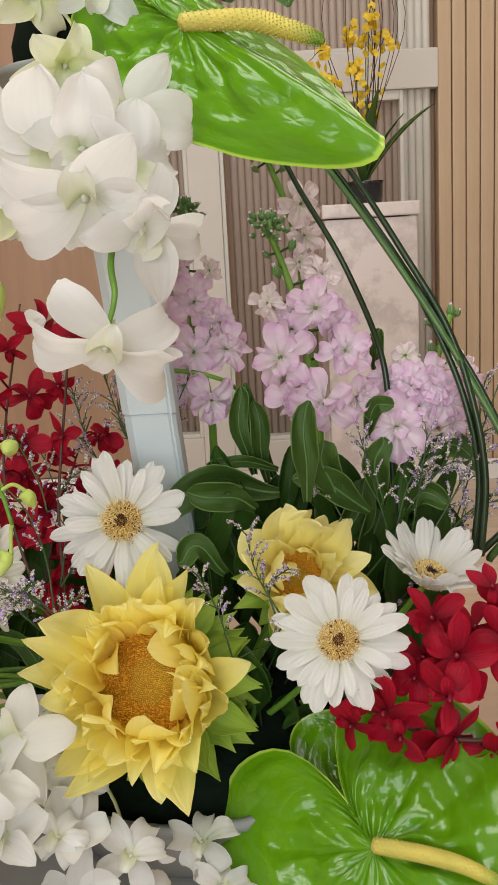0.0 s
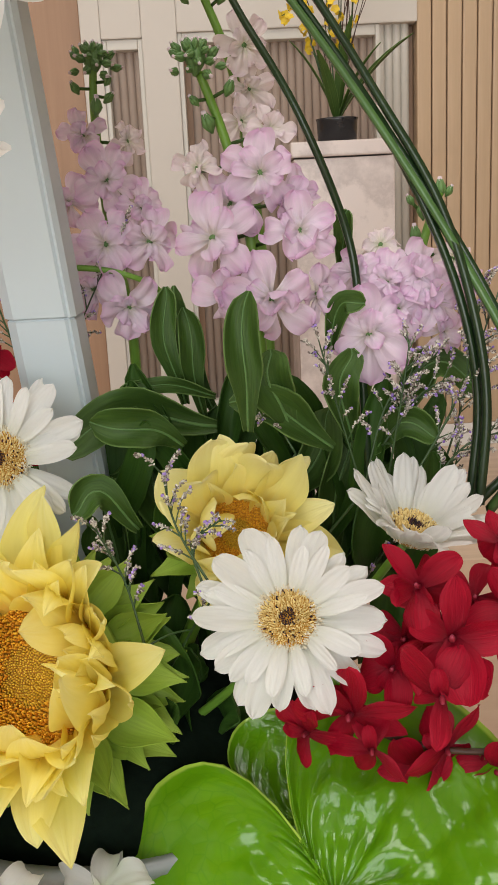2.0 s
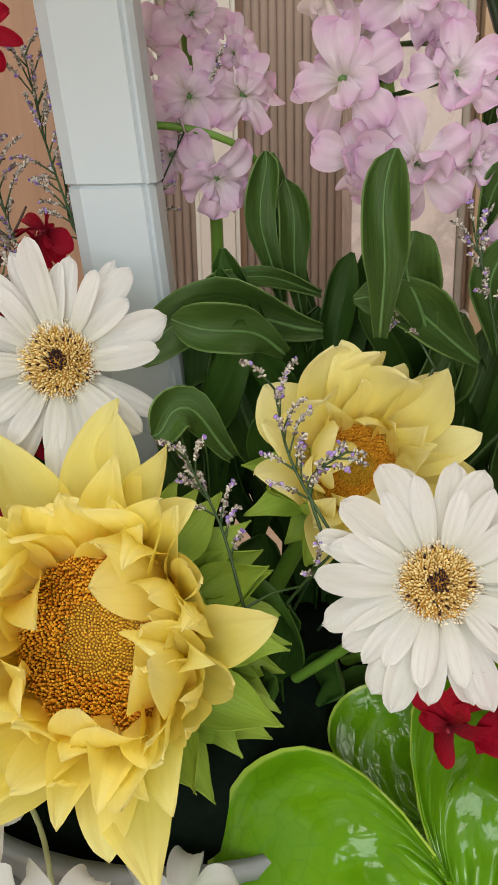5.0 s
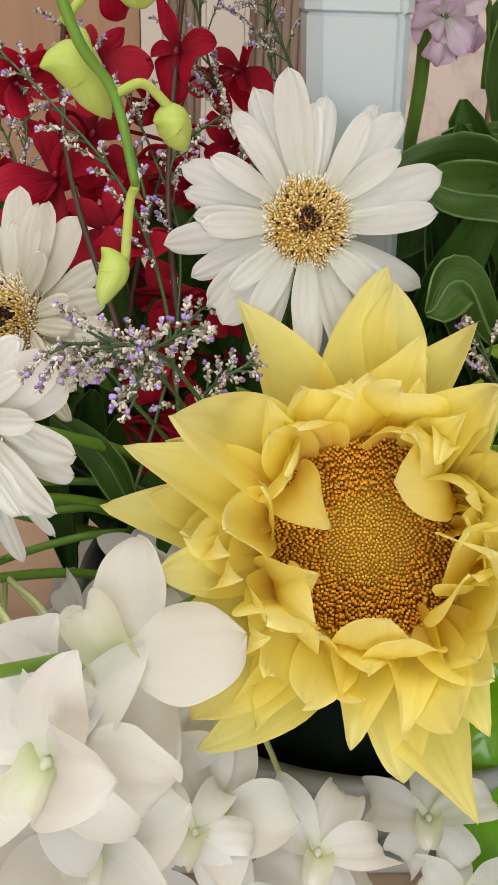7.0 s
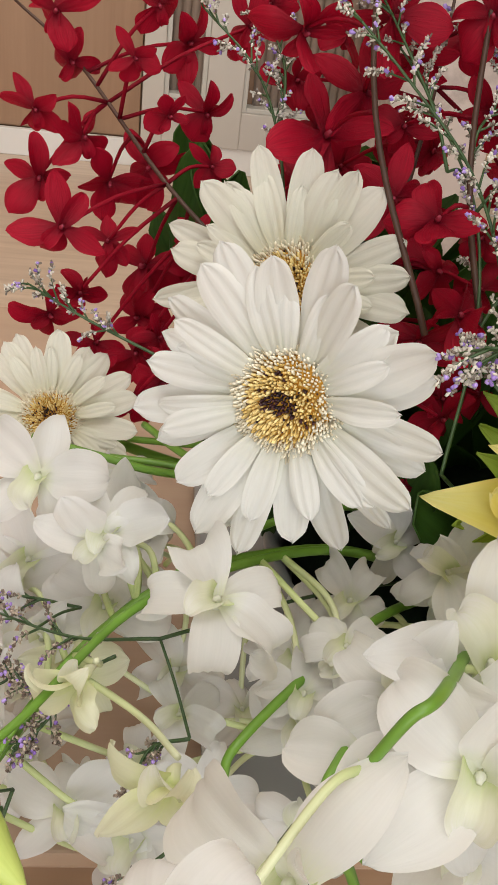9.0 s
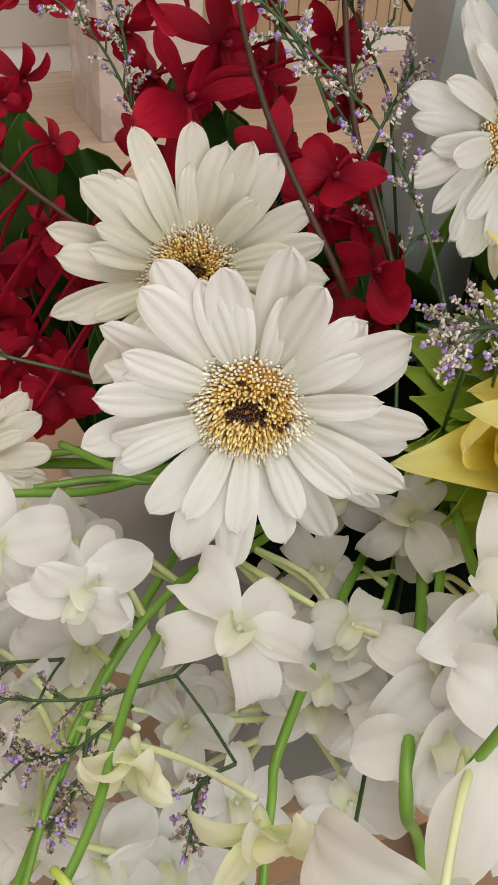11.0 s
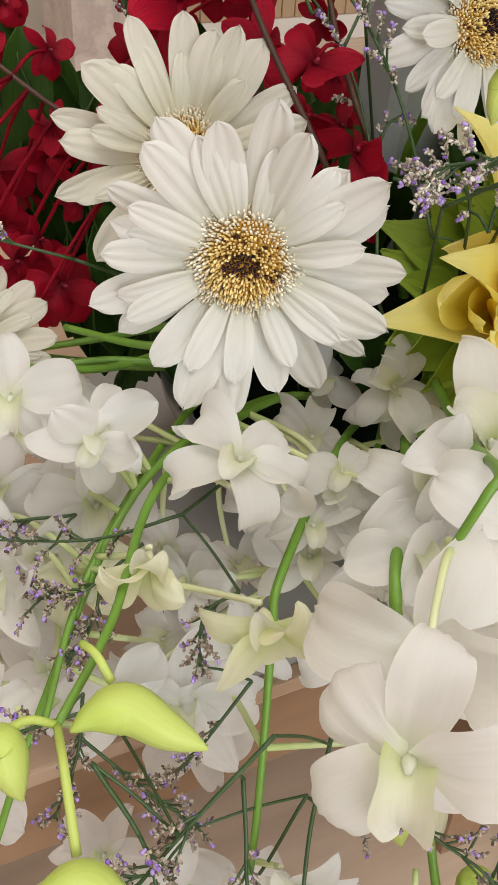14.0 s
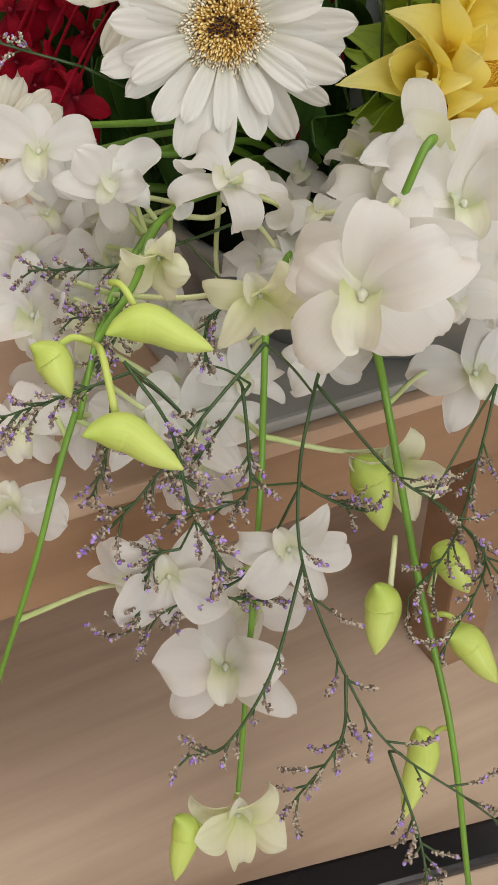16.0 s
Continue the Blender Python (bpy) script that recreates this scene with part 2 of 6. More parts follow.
# ---- mesh tools ----
class Geo:
    """Collects grids, tubes and boxes into one mesh."""

    def __init__(self):
        self.v, self.f, self.uv, self.mi = [], [], [], []

    def grid(self, pts, mat=0, thick=0.0):
        """pts: array nu x nv x 3; u runs along."""
        pts = np.asarray(pts, float)
        nu, nv = pts.shape[:2]
        us, vs = np.meshgrid(np.linspace(0, 1, nu), np.linspace(0, 1, nv), indexing="ij")
        layers = [pts]
        if thick:
            du, dv = np.gradient(pts, axis=0), np.gradient(pts, axis=1)
            n = np.cross(dv, du)
            n /= np.linalg.norm(n, axis=2, keepdims=True) + 1e-12
            layers.append(pts - n * thick)
        start = len(self.v)
        for k, p in enumerate(layers):
            base = len(self.v)
            self.v += [tuple(q) for q in p.reshape(-1, 3)]
            self.uv += list(zip(vs.ravel(), us.ravel()))
            for i in range(nu - 1):
                for j in range(nv - 1):
                    a, b = base + i * nv + j, base + (i + 1) * nv + j
                    self.f.append((a, a + 1, b + 1, b) if k == 0 else (b, b + 1, a + 1, a))
                    self.mi.append(mat)
        if thick:
            n = nu * nv
            rim = [i * nv for i in range(nu)] + [(nu - 1) * nv + j for j in range(1, nv)] + [i * nv + nv - 1 for i in range(nu - 2, -1, -1)] + [j for j in range(nv - 2, 0, -1)]
            base, k = len(self.v), len(rim)
            for side in (start, start + n):
                self.v += [self.v[side + a] for a in rim]
                self.uv += [self.uv[side + a] for a in rim]
            for i in range(k):
                j = (i + 1) % k
                self.f.append((base + i, base + j, base + k + j, base + k + i))
                self.mi.append(mat)
        return self

    def tube(self, pts, radii, sides=6, mat=0, steps=0):
        """A round tube through points, closed at its ends."""
        pts = [Vector(p) for p in pts]
        if steps and len(pts) > 2:
            pts = smooth(pts, steps)
        n = len(pts)
        if not hasattr(radii, "__len__"):
            radii = (radii, radii)
        rr = np.interp(np.linspace(0, 1, n), np.linspace(0, 1, len(radii)), radii)
        base = len(self.v)
        side = None
        for i, p in enumerate(pts):
            d = (pts[min(i + 1, n - 1)] - pts[max(i - 1, 0)]).normalized()
            if side is None:
                side = d.orthogonal().normalized()
            side = (side - d * side.dot(d)).normalized()
            other = d.cross(side)
            for j in range(sides):
                a = 2 * math.pi * j / sides
                self.v.append(tuple(p + (side * math.cos(a) + other * math.sin(a)) * rr[i]))
                self.uv.append((j / sides, i / max(1, n - 1)))
        for i in range(n - 1):
            for j in range(sides):
                a, b = base + i * sides + j, base + i * sides + (j + 1) % sides
                self.f.append((a, b, b + sides, a + sides))
                self.mi.append(mat)
        self.f.append(tuple(base + j for j in reversed(range(sides))))
        self.f.append(tuple(base + (n - 1) * sides + j for j in range(sides)))
        self.mi += [mat, mat]
        return self

    def spike(self, p, d, r, h, sides=4, mat=0, blunt=0.45):
        """A small tapered floret standing on p."""
        d = Vector(d).normalized()
        s = d.orthogonal().normalized()
        o = d.cross(s)
        base = len(self.v)
        p = Vector(p)
        for k, (rad, up) in enumerate(((r * 0.7, 0.0), (r, h * 0.65), (r * blunt, h))):
            for j in range(sides):
                a = 2 * math.pi * j / sides
                self.v.append(tuple(p + d * up + (s * math.cos(a) + o * math.sin(a)) * rad))
                self.uv.append((j / sides, k / 2))
        for k in range(2):
            for j in range(sides):
                a, b = base + k * sides + j, base + k * sides + (j + 1) % sides
                self.f.append((a, b, b + sides, a + sides))
                self.mi.append(mat)
        self.f.append(tuple(base + 2 * sides + j for j in range(sides)))
        self.mi.append(mat)
        return self

    def box(self, lo, hi, mat=0, edge=0.0):
        bm = bmesh.new()
        bmesh.ops.create_cube(bm, size=1)
        for w in bm.verts:
            w.co = Vector([(a + b) / 2 + c * (b - a) for a, b, c in zip(lo, hi, w.co)])
        if edge:
            bmesh.ops.bevel(bm, geom=list(bm.edges), offset=edge, segments=2, affect="EDGES", profile=0.6)
        base = len(self.v)
        bm.verts.index_update()
        for w in bm.verts:
            self.v.append(tuple(w.co))
            self.uv.append((w.co.x, w.co.z))
        for f in bm.faces:
            self.f.append(tuple(base + w.index for w in f.verts))
            self.mi.append(mat)
        bm.free()
        return self

    def lathe(self, rings, sides=24, mat=0):
        """rings: (radius, height) from the bottom up, round z."""
        base = len(self.v)
        for k, (r, z) in enumerate(rings):
            for j in range(sides):
                a = 2 * math.pi * j / sides
                self.v.append((r * math.cos(a), r * math.sin(a), z))
                self.uv.append((j / sides, k / (len(rings) - 1)))
        for k in range(len(rings) - 1):
            for j in range(sides):
                a, b = base + k * sides + j, base + k * sides + (j + 1) % sides
                self.f.append((a, b, b + sides, a + sides))
                self.mi.append(mat)
        self.f.append(tuple(base + j for j in reversed(range(sides))))
        self.f.append(tuple(base + (len(rings) - 1) * sides + j for j in range(sides)))
        self.mi += [mat, mat]
        return self

    def mesh(self, name, *mats, soft=True):
        me = bpy.data.meshes.new(name)
        me.from_pydata(self.v, [], self.f)
        for m in mats:
            me.materials.append(m)
        me.polygons.foreach_set("material_index", self.mi)
        me.polygons.foreach_set("use_smooth", [soft] * len(self.f))
        layer = me.uv_layers.new(name="UVMap")
        idx = np.empty(len(me.loops), dtype=np.int32)
        me.loops.foreach_get("vertex_index", idx)
        layer.data.foreach_set("uv", np.asarray(self.uv, dtype=np.float32)[idx].ravel())
        me.update()
        return me


def smooth(pts, steps):
    """A Catmull-Rom curve through points."""
    pts = [Vector(p) for p in pts]
    full = [pts[0] * 2 - pts[1], *pts, pts[-1] * 2 - pts[-2]]
    out = []
    for a, b, c, d in zip(full, full[1:], full[2:], full[3:]):
        for k in range(steps):
            t = k / steps
            out.append(0.5 * (2 * b + (c - a) * t + (2 * a - 5 * b + 4 * c - d) * t * t + (3 * b - a - 3 * c + d) * t ** 3))
    return [*out, pts[-1]]


def petal_grid(length, width, a=0.5, b=0.5, lift=0.0, bend=0.0, cup=0.0, twist=0.0, ruffle=0.0, waves=3.0, foot=0.12, ridge=0.0, seed=0.0, nu=10, nv=7, start=0.0, notch=0.0):
    """Points of a petal that grows along +y with its face to +z."""
    u = np.linspace(0, 1, nu)
    e = np.clip(u, 1e-3, 1 - 1e-3)
    w = e ** a * (1 - e) ** b
    w = width * np.maximum(w / w.max(), foot * (1 - e)) * 0.5
    w[-1] = w[-2] * 0.35
    ang = np.radians(lift + bend * u ** 1.3)
    ds = length / (nu - 1)
    y = start + np.concatenate([[0], np.cumsum(np.cos(ang[:-1]) * ds)])
    z = np.concatenate([[0], np.cumsum(np.sin(ang[:-1]) * ds)])
    v = np.linspace(-1, 1, nv)
    V, _ = np.meshgrid(v, u)
    W = w[:, None]
    tw = np.radians(twist) * u[:, None]
    across = V * W
    lift_n = cup * W * V ** 2 + ruffle * np.abs(V) ** 1.5 * np.sin(waves * 2 * math.pi * u[:, None] + seed + (V > 0) * 1.7) * (u[:, None] ** 0.7)
    lift_n = lift_n + ridge * np.cos(V * math.pi * 2.0) * np.minimum(1, 3 * (1 - u[:, None])) - notch * (u[:, None] > 0.93) * np.cos(V * 8 + seed)
    x = across * np.cos(tw) - lift_n * np.sin(tw)
    h = across * np.sin(tw) + lift_n * np.cos(tw)
    n_y, n_z = -np.sin(ang)[:, None], np.cos(ang)[:, None]
    Y = y[:, None] + h * n_y
    if notch:
        Y = Y - notch * (u[:, None] > 0.95) * (np.cos(V * 7 + seed) + 1)
    return np.stack([x, Y, z[:, None] + h * n_z], axis=2)


def bloom(length, profile, lift=0.0, bend=0.0, curl=0.0, cup=0.0, hollow=0.0, twist=0.0, sway=0.0, pleats=0.0, folds=2.0, wave=0.0, waves=2.0, teeth=0.0, seed=0.0, nu=16, nv=11):
    """A petal along +y, face to +z. profile: half widths at even steps; curl acts at the tip, cup lifts the margins, wave ruffles them, pleats groove the face."""
    u = 1 - (1 - np.linspace(0, 1, nu)) ** 1.5
    fine = np.interp(np.linspace(0, 1, 61), np.linspace(0, 1, len(profile)), profile)
    for _ in range(2):
        fine[1:-1] = np.convolve(fine, np.ones(9) / 9, "same")[1:-1] * 0.8 + fine[1:-1] * 0.2
    w = np.interp(u, np.linspace(0, 1, 61), fine)
    w[1:] *= np.clip((1 - u[1:]) / 0.06, 0.0, 1) ** 0.5 * 0.88 + 0.12
    w = w[:, None] * length
    ang = np.radians(lift + bend * u ** 1.2 + curl * np.clip((u - 0.55) / 0.45, 0, 1) ** 1.5)
    d = np.diff(u, prepend=0.0) * length
    y, z = np.cumsum(np.cos(ang) * d), np.cumsum(np.sin(ang) * d)
    V = np.linspace(-1, 1, nv)[None, :]
    U = u[:, None]
    q = np.sin(U * 7.3 + seed * 3.1 + V) * 0.6 + np.sin(U * 13.7 + seed * 5.3 - V * 2) * 0.4
    edge = np.abs(V) ** 2.2
    h = w * (cup * V ** 2 - hollow * (1 - V ** 2) * np.sin(math.pi * U))
    h = h + length * wave * edge * np.sin(waves * 2 * math.pi * U + seed + np.where(V > 0, 2.1, 0.0)) * np.clip(U * 2.5, 0, 1)
    h = h + length * (pleats * np.cos(folds * math.pi * V) * np.clip(U * 4, 0, 1) + 0.4 * wave * q * np.abs(V))
    tw = np.radians(twist) * U
    x = V * w * np.cos(tw) - h * np.sin(tw) + sway * length * U ** 2
    n = V * w * np.sin(tw) + h * np.cos(tw)
    reach = -teeth * length * (np.cos(V * 7.5 + seed * 0.4) + 1 + 0.5 * V) * np.clip((U - 0.86) / 0.14, 0, 1)
    return np.stack([x, y[:, None] - n * np.sin(ang)[:, None] + reach * np.cos(ang)[:, None], z[:, None] + n * np.cos(ang)[:, None] + reach * np.sin(ang)[:, None]], axis=2)


WORLD = {}


def thing(name, at, label, category, group=""):
    ob = new(name)
    m = at if isinstance(at, Matrix) else Matrix.Translation(at)
    ob.matrix_basis = m
    ob.empty_display_size = 0.02
    WORLD[ob] = m
    return tagged(ob, label, category, group)


def part(name, me, parent, m=None, label="", kind=""):
    """A mesh under a thing or a part; m is its pose in the world."""
    ob = new(name, me)
    m = WORLD[parent] if m is None else m
    ob.parent = parent
    ob.matrix_basis = WORLD[parent].inverted() @ m
    WORLD[ob] = m
    return tagged(ob, label, kind=kind)


def solo(name, me, label, category, kind="", m=None):
    ob = new(name, me)
    if m is not None:
        ob.matrix_basis = m
    WORLD[ob] = m if m is not None else Matrix()
    return tagged(ob, label, category, kind=kind)


def rz(deg):
    return Matrix.Rotation(radians(deg), 4, "Z")


def rx(deg):
    return Matrix.Rotation(radians(deg), 4, "X")


def sized(m, s):
    return m @ Matrix.Diagonal((s, s, s, 1))


def at_world(row):
    """x, y, z, rx, ry, rz of a row as a pose."""
    return pose(*row[:6])


# ---- the room ----
WALL_Y, SLAT_X = 3.15, 0.63


def room():
    solo("floor", Geo().box((-4, -3, -0.1), (4, 3.4, 0), edge=0).mesh("floor", FLOOR_WOOD, soft=False), "pale oak plank floor with a satin sheen", "floor", "structure")
    solo("ceiling", Geo().box((-4, -3, 2.9), (4, 3.4, 3.0)).mesh("ceiling", WHITE_PAINT, soft=False), "plain white ceiling", "ceiling", "structure")
    solo("wall_west", Geo().box((-4.1, -3, 0), (-4, 3.4, 2.9)).mesh("wall_west", WALL_PAINT, soft=False), "plain warm painted wall", "wall", "structure")
    solo("wall_east", Geo().box((4, -3, 0), (4.1, 3.4, 2.9)).mesh("wall_east", WALL_PAINT, soft=False), "plain warm painted wall", "wall", "structure")
    solo("wall_south", Geo().box((-4.1, -3.1, 0), (4.1, -3, 2.9)).mesh("wall_south", WALL_PAINT, soft=False), "plain warm painted wall", "wall", "structure")
    north = solo("wall_north", Geo().box((-4.1, WALL_Y + 0.06, 0), (4.1, WALL_Y + 0.16, 2.9)).mesh("wall_north", PANEL_BROWN, soft=False), "brown wood-panelled wall", "wall", "structure")
    base = Geo().box((-4, WALL_Y - 0.012, 0), (4, WALL_Y + 0.012, 0.075), edge=0.003)
    solo("baseboard", base.mesh("baseboard", BASEBOARD, soft=False), "white baseboard along the panelled wall", "baseboard", "structure")
    # oak slats
    w = 0.046
    me = Geo().box((0, -0.014, 0.075), (w - 0.003, 0.03, 2.9), edge=0.005).mesh("slat", SLAT_WOOD, soft=False)
    for i in range(56):
        part("slat", me, north, Matrix.Translation((SLAT_X + i * w, WALL_Y + 0.0, 0)))
    backing = Geo().box((SLAT_X, WALL_Y + 0.03, 0.075), (4, WALL_Y + 0.06, 2.9))
    part("slat_backing", backing.mesh("slat_backing", SLAT_WOOD, soft=False), north)
    # white frames with reeded fields
    for x0, x1, z0, z1 in ((-0.37, -0.31, 0.075, 2.9), (-0.19, -0.085, 0.075, 2.9), (-0.31, -0.19, 1.30, 1.5), (-0.085, 0.63, 1.31, 1.43), (-0.31, -0.19, 0.075, 0.2), (-0.085, 0.63, 0.075, 0.18)):
        part("panel_frame", Geo().box((x0, WALL_Y - 0.02, z0), (x1, WALL_Y + 0.045, z1), edge=0.004).mesh("panel_frame", WHITE_PAINT, soft=False), north)
    for x0, x1, z0, z1 in ((-0.31, -0.19, 0.2, 1.30), (-0.085, 0.52, 0.18, 1.31), (-0.31, -0.19, 1.5, 2.9), (-0.085, 0.52, 1.43, 2.9)):
        for a, b, c, d in ((x0, x0 + 0.014, z0, z1), (x1 - 0.014, x1, z0, z1), (x0 + 0.014, x1 - 0.014, z0, z0 + 0.014), (x0 + 0.014, x1 - 0.014, z1 - 0.03, z1)):
            part("panel_trim", Geo().box((a, WALL_Y - 0.01, c), (b, WALL_Y + 0.05, d), edge=0.003).mesh("panel_trim", REED_LIGHT, soft=False), north)
    pitch = 0.0245
    reed = Geo().tube([(0, 0, 0.18), (0, 0, 2.9)], 0.0135, 10).mesh("reed", REED)
    reed_light = Geo().tube([(0, 0, 0.075), (0, 0, 2.9)], 0.0135, 10).mesh("reed", REED_LIGHT)
    x = -0.31 + 0.026
    while x < SLAT_X - 0.01:
        if not -0.2 < x < -0.06:
            part("reed", reed_light if x > 0.52 else reed, north, Matrix.Translation((x, WALL_Y + 0.045 if x < 0.52 else WALL_Y + 0.02, 0)))
        x += pitch
    for i in range(6):
        left = Geo().box((-4 + i * 0.605, WALL_Y + 0.02, 0.075), (-4 + i * 0.605 + 0.6, WALL_Y + 0.06, 2.9), edge=0.003)
        part("wood_panel", left.mesh("wood_panel", PANEL_BROWN, soft=False), north)


room()


def television():
    tv = thing("television", (1.5, WALL_Y - 0.05, 0.99), "black flat television on the slatted wall", "television")
    part("casing", Geo().box((0.92, WALL_Y - 0.075, 0.985), (2.1, WALL_Y - 0.02, 1.66), edge=0.008).mesh("casing", BLACK, soft=False), tv, Matrix())
    glass = Mat("dark_screen")
    part("screen", Geo().box((0.935, WALL_Y - 0.079, 1.0), (2.085, WALL_Y - 0.074, 1.645)).mesh("screen", glass.finish((0.006, 0.008, 0.011), 0.12), soft=False), tv, Matrix(), "dark switched-off glossy screen")


television()


def pedestal():
    p = thing("pedestal", (0.33, 2.68, 0), "pale pink-grey marble pedestal by the wall", "pedestal")
    part("column", Geo().box((0.205, 2.55, 0), (0.455, 2.81, 0.905), edge=0.004).mesh("column", MARBLE, soft=False), p, Matrix())
    part("slab", Geo().box((0.198, 2.543, 0.908), (0.462, 2.817, 0.945), edge=0.005).mesh("slab", MARBLE, soft=False), p, Matrix(), "thicker top slab")


pedestal()


def potted_orchid():
    base = Vector((0.33, 2.68, 0.945))
    o = thing("potted_orchid", base, "yellow spray orchid in a black pot on the pedestal", "plant")
    pot = Geo()
    pot.lathe([(0.042, 0), (0.05, 0.004), (0.053, 0.055), (0.055, 0.062), (0.047, 0.062), (0.044, 0.05)], 20)
    part("pot", pot.mesh("pot", BLACK), o, label="glossy black square-shouldered pot")
    rng = random.Random(5)
    dark = LEAF_MID
    for i, (ang, tilt, ln) in enumerate(((-80, 35, 0.30), (-100, 22, 0.22), (80, 20, 0.24), (40, 14, 0.2), (150, 25, 0.2), (200, 12, 0.26))):
        me = Geo().grid(petal_grid(ln, 0.05 if i == 0 else 0.03, 0.5, 0.7, 90 - tilt, -25, 0.4, nu=9, nv=5), thick=0.001).mesh("leaf", dark)
        part("leaf", me, o, Matrix.Translation(base + Vector((0, 0, 0.05))) @ rz(ang))
    flower = Geo()
    for k in range(5):
        g = petal_grid(0.012, 0.011, 0.5, 0.5, 20, -30, 0.2, nu=4, nv=4)
        c, s = math.cos(k * 1.257), math.sin(k * 1.257)
        g = np.stack([g[..., 0] * c - g[..., 1] * s, g[..., 0] * s + g[..., 1] * c, g[..., 2]], 2)
        flower.grid(g)
    fm = flower.mesh("blossom", plain("deep_yellow_blossom", (0.74, 0.52, 0.03), 0.5, 0.15, 80))
    for i in range(7):
        side = rng.uniform(-0.12, 0.1)
        top = base + Vector((side, rng.uniform(-0.08, 0.05), rng.uniform(0.24, 0.5)))
        pts = smooth([base + Vector((0, 0, 0.05)), base + Vector((side * 0.5, 0, 0.2)), top, top + Vector((side * 0.5, -0.03, -0.02))], 5)
        part("flower_stem", Geo().tube(pts, (0.002, 0.001), 5).mesh("flower_stem", STEM_DARK), o, Matrix())
        for q in pts[6:]:
            for _ in range(2):
                m = Matrix.Translation(q + Vector([rng.uniform(-0.018, 0.018) for _ in range(3)])) @ pose(0, 0, 0, rng.uniform(40, 120), rng.uniform(-40, 40), rng.uniform(0, 360))
                part("blossom", fm, o, m)
    for i in range(12):
        x = rng.uniform(-0.06, 0.08)
        tw = Geo().tube([base + Vector((0, 0, 0.05)), base + Vector((x * 0.6, 0.02, 0.25)), base + Vector((x + rng.uniform(-0.05, 0.05), 0.02, 0.5)), base + Vector((x * 0.3, 0.02, 0.72))], (0.002, 0.0008), 4, steps=5)
        part("twig", tw.mesh("twig", STEM_RED), o, Matrix())


potted_orchid()

# ---- the table and the stand ----
TOP = 0.335
BOWL = Vector((-0.07, 0.815, TOP))


def low_table():
    t = thing("low_table", (-0.05, 0.95, 0), "low wooden table with a brown apron band", "table")
    part("tabletop", Geo().box((-0.75, 0.66, TOP - 0.012), (0.75, 1.3, TOP), edge=0.002).mesh("tabletop", TABLE_TOP, soft=False), t, Matrix(), "pale wooden table surface")
    part("apron", Geo().box((-0.748, 0.663, TOP - 0.075), (0.748, 1.298, TOP - 0.0125), edge=0.002).mesh("apron", TABLE_WOOD, soft=False), t, Matrix(), "brown wooden apron band")
    leg = Geo().box((-0.025, -0.025, 0), (0.025, 0.025, TOP - 0.075), edge=0.003).mesh("leg", TABLE_WOOD, soft=False)
    for x in (-0.7, -0.03, 0.7):
        for y in (0.70, 1.24):
            part("leg", leg, t, Matrix.Translation((x, y, 0)))


low_table()
solo("cable_cover", Geo().box((-1.5, -0.016, 0), (0.9, 0.016, 0.012), edge=0.004).mesh("cable_cover", BLACK, soft=False), "flat black rubber cable cover on the floor", "cable cover", m=pose(-0.15, 0.522, 0, 0, 0, -12))


def stand():
    s = thing("flower_stand", BOWL, "two-tier blue-grey flower stand with two bowls", "stand")
    part("base_plate", Geo().box((-0.27, 0.668, TOP + 0.0005), (0.13, 0.98, TOP + 0.010), edge=0.003).mesh("base_plate", TABLE_GREY, soft=False), s, Matrix(), "flat grey metal base plate")
    rings = [(0.10, 0.010), (0.135, 0.012), (0.158, 0.055), (0.163, 0.07), (0.166, 0.071), (0.166, 0.079), (0.160, 0.080), (0.155, 0.07), (0.150, 0.045)]
    part("bowl", Geo().lathe(rings, 48).mesh("bowl", BOWL_GREY), s, Matrix.Translation(BOWL), "shallow round grey bowl with a raised rim")
    up = Vector((-0.111, 0.783, 0.945))
    part("bowl", Geo().lathe([(r * 0.50, z * 0.75) for r, z in rings], 48).mesh("bowl", BOWL_GREY), s, Matrix.Translation(up), "upper round grey bowl")
    # tapered four-sided post with chamfers and a ring joint
    lo, hi = Vector((-0.0704, 0.8724, 0.3550)), Vector((-0.1112, 0.7731, 0.9700))
    g = Geo()
    prof = [(-1, -0.7), (-0.7, -1), (0.7, -1), (0.78, -0.93), (0.86, -1), (1, -0.86), (1, 0.7), (0.7, 1), (-0.7, 1), (-1, 0.7)]
    rows = []
    for t in (0, 0.2, 0.4, 0.5, 0.598, 0.6, 0.602, 0.7, 0.8, 0.9, 1.0):
        c = lo.lerp(hi, t)
        r = 0.0235 + 0.001 * (t > 0.601) - 0.001 * t - 0.0012 * (t == 0.6)
        rows.append([(c.x + a * r, c.y + b * r, c.z) for a, b in prof + prof[:1]])
    g.grid(rows)
    part("post", g.mesh("post", GREY_PAINT, soft=False), s, Matrix(), "leaning tapered grey post with a joint line")


stand()
# Foam mounds; their near-black colour carries the deep shade of the gaps.
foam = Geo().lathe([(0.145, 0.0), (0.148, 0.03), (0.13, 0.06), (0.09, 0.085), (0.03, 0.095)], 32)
solo("floral_foam", foam.mesh("floral_foam", FOAM), "floral foam in the bowl, near-black to deepen the shaded gaps", "foam", m=Matrix.Translation(BOWL + Vector((0, 0, 0.045))))
solo("floral_foam", Geo().lathe([(0.066, 0), (0.068, 0.05), (0.055, 0.09), (0.02, 0.11)], 32).mesh("floral_foam", FOAM), "floral foam in the upper bowl, near-black to deepen the shaded gaps", "foam", m=Matrix.Translation((-0.111, 0.783, 0.975)))


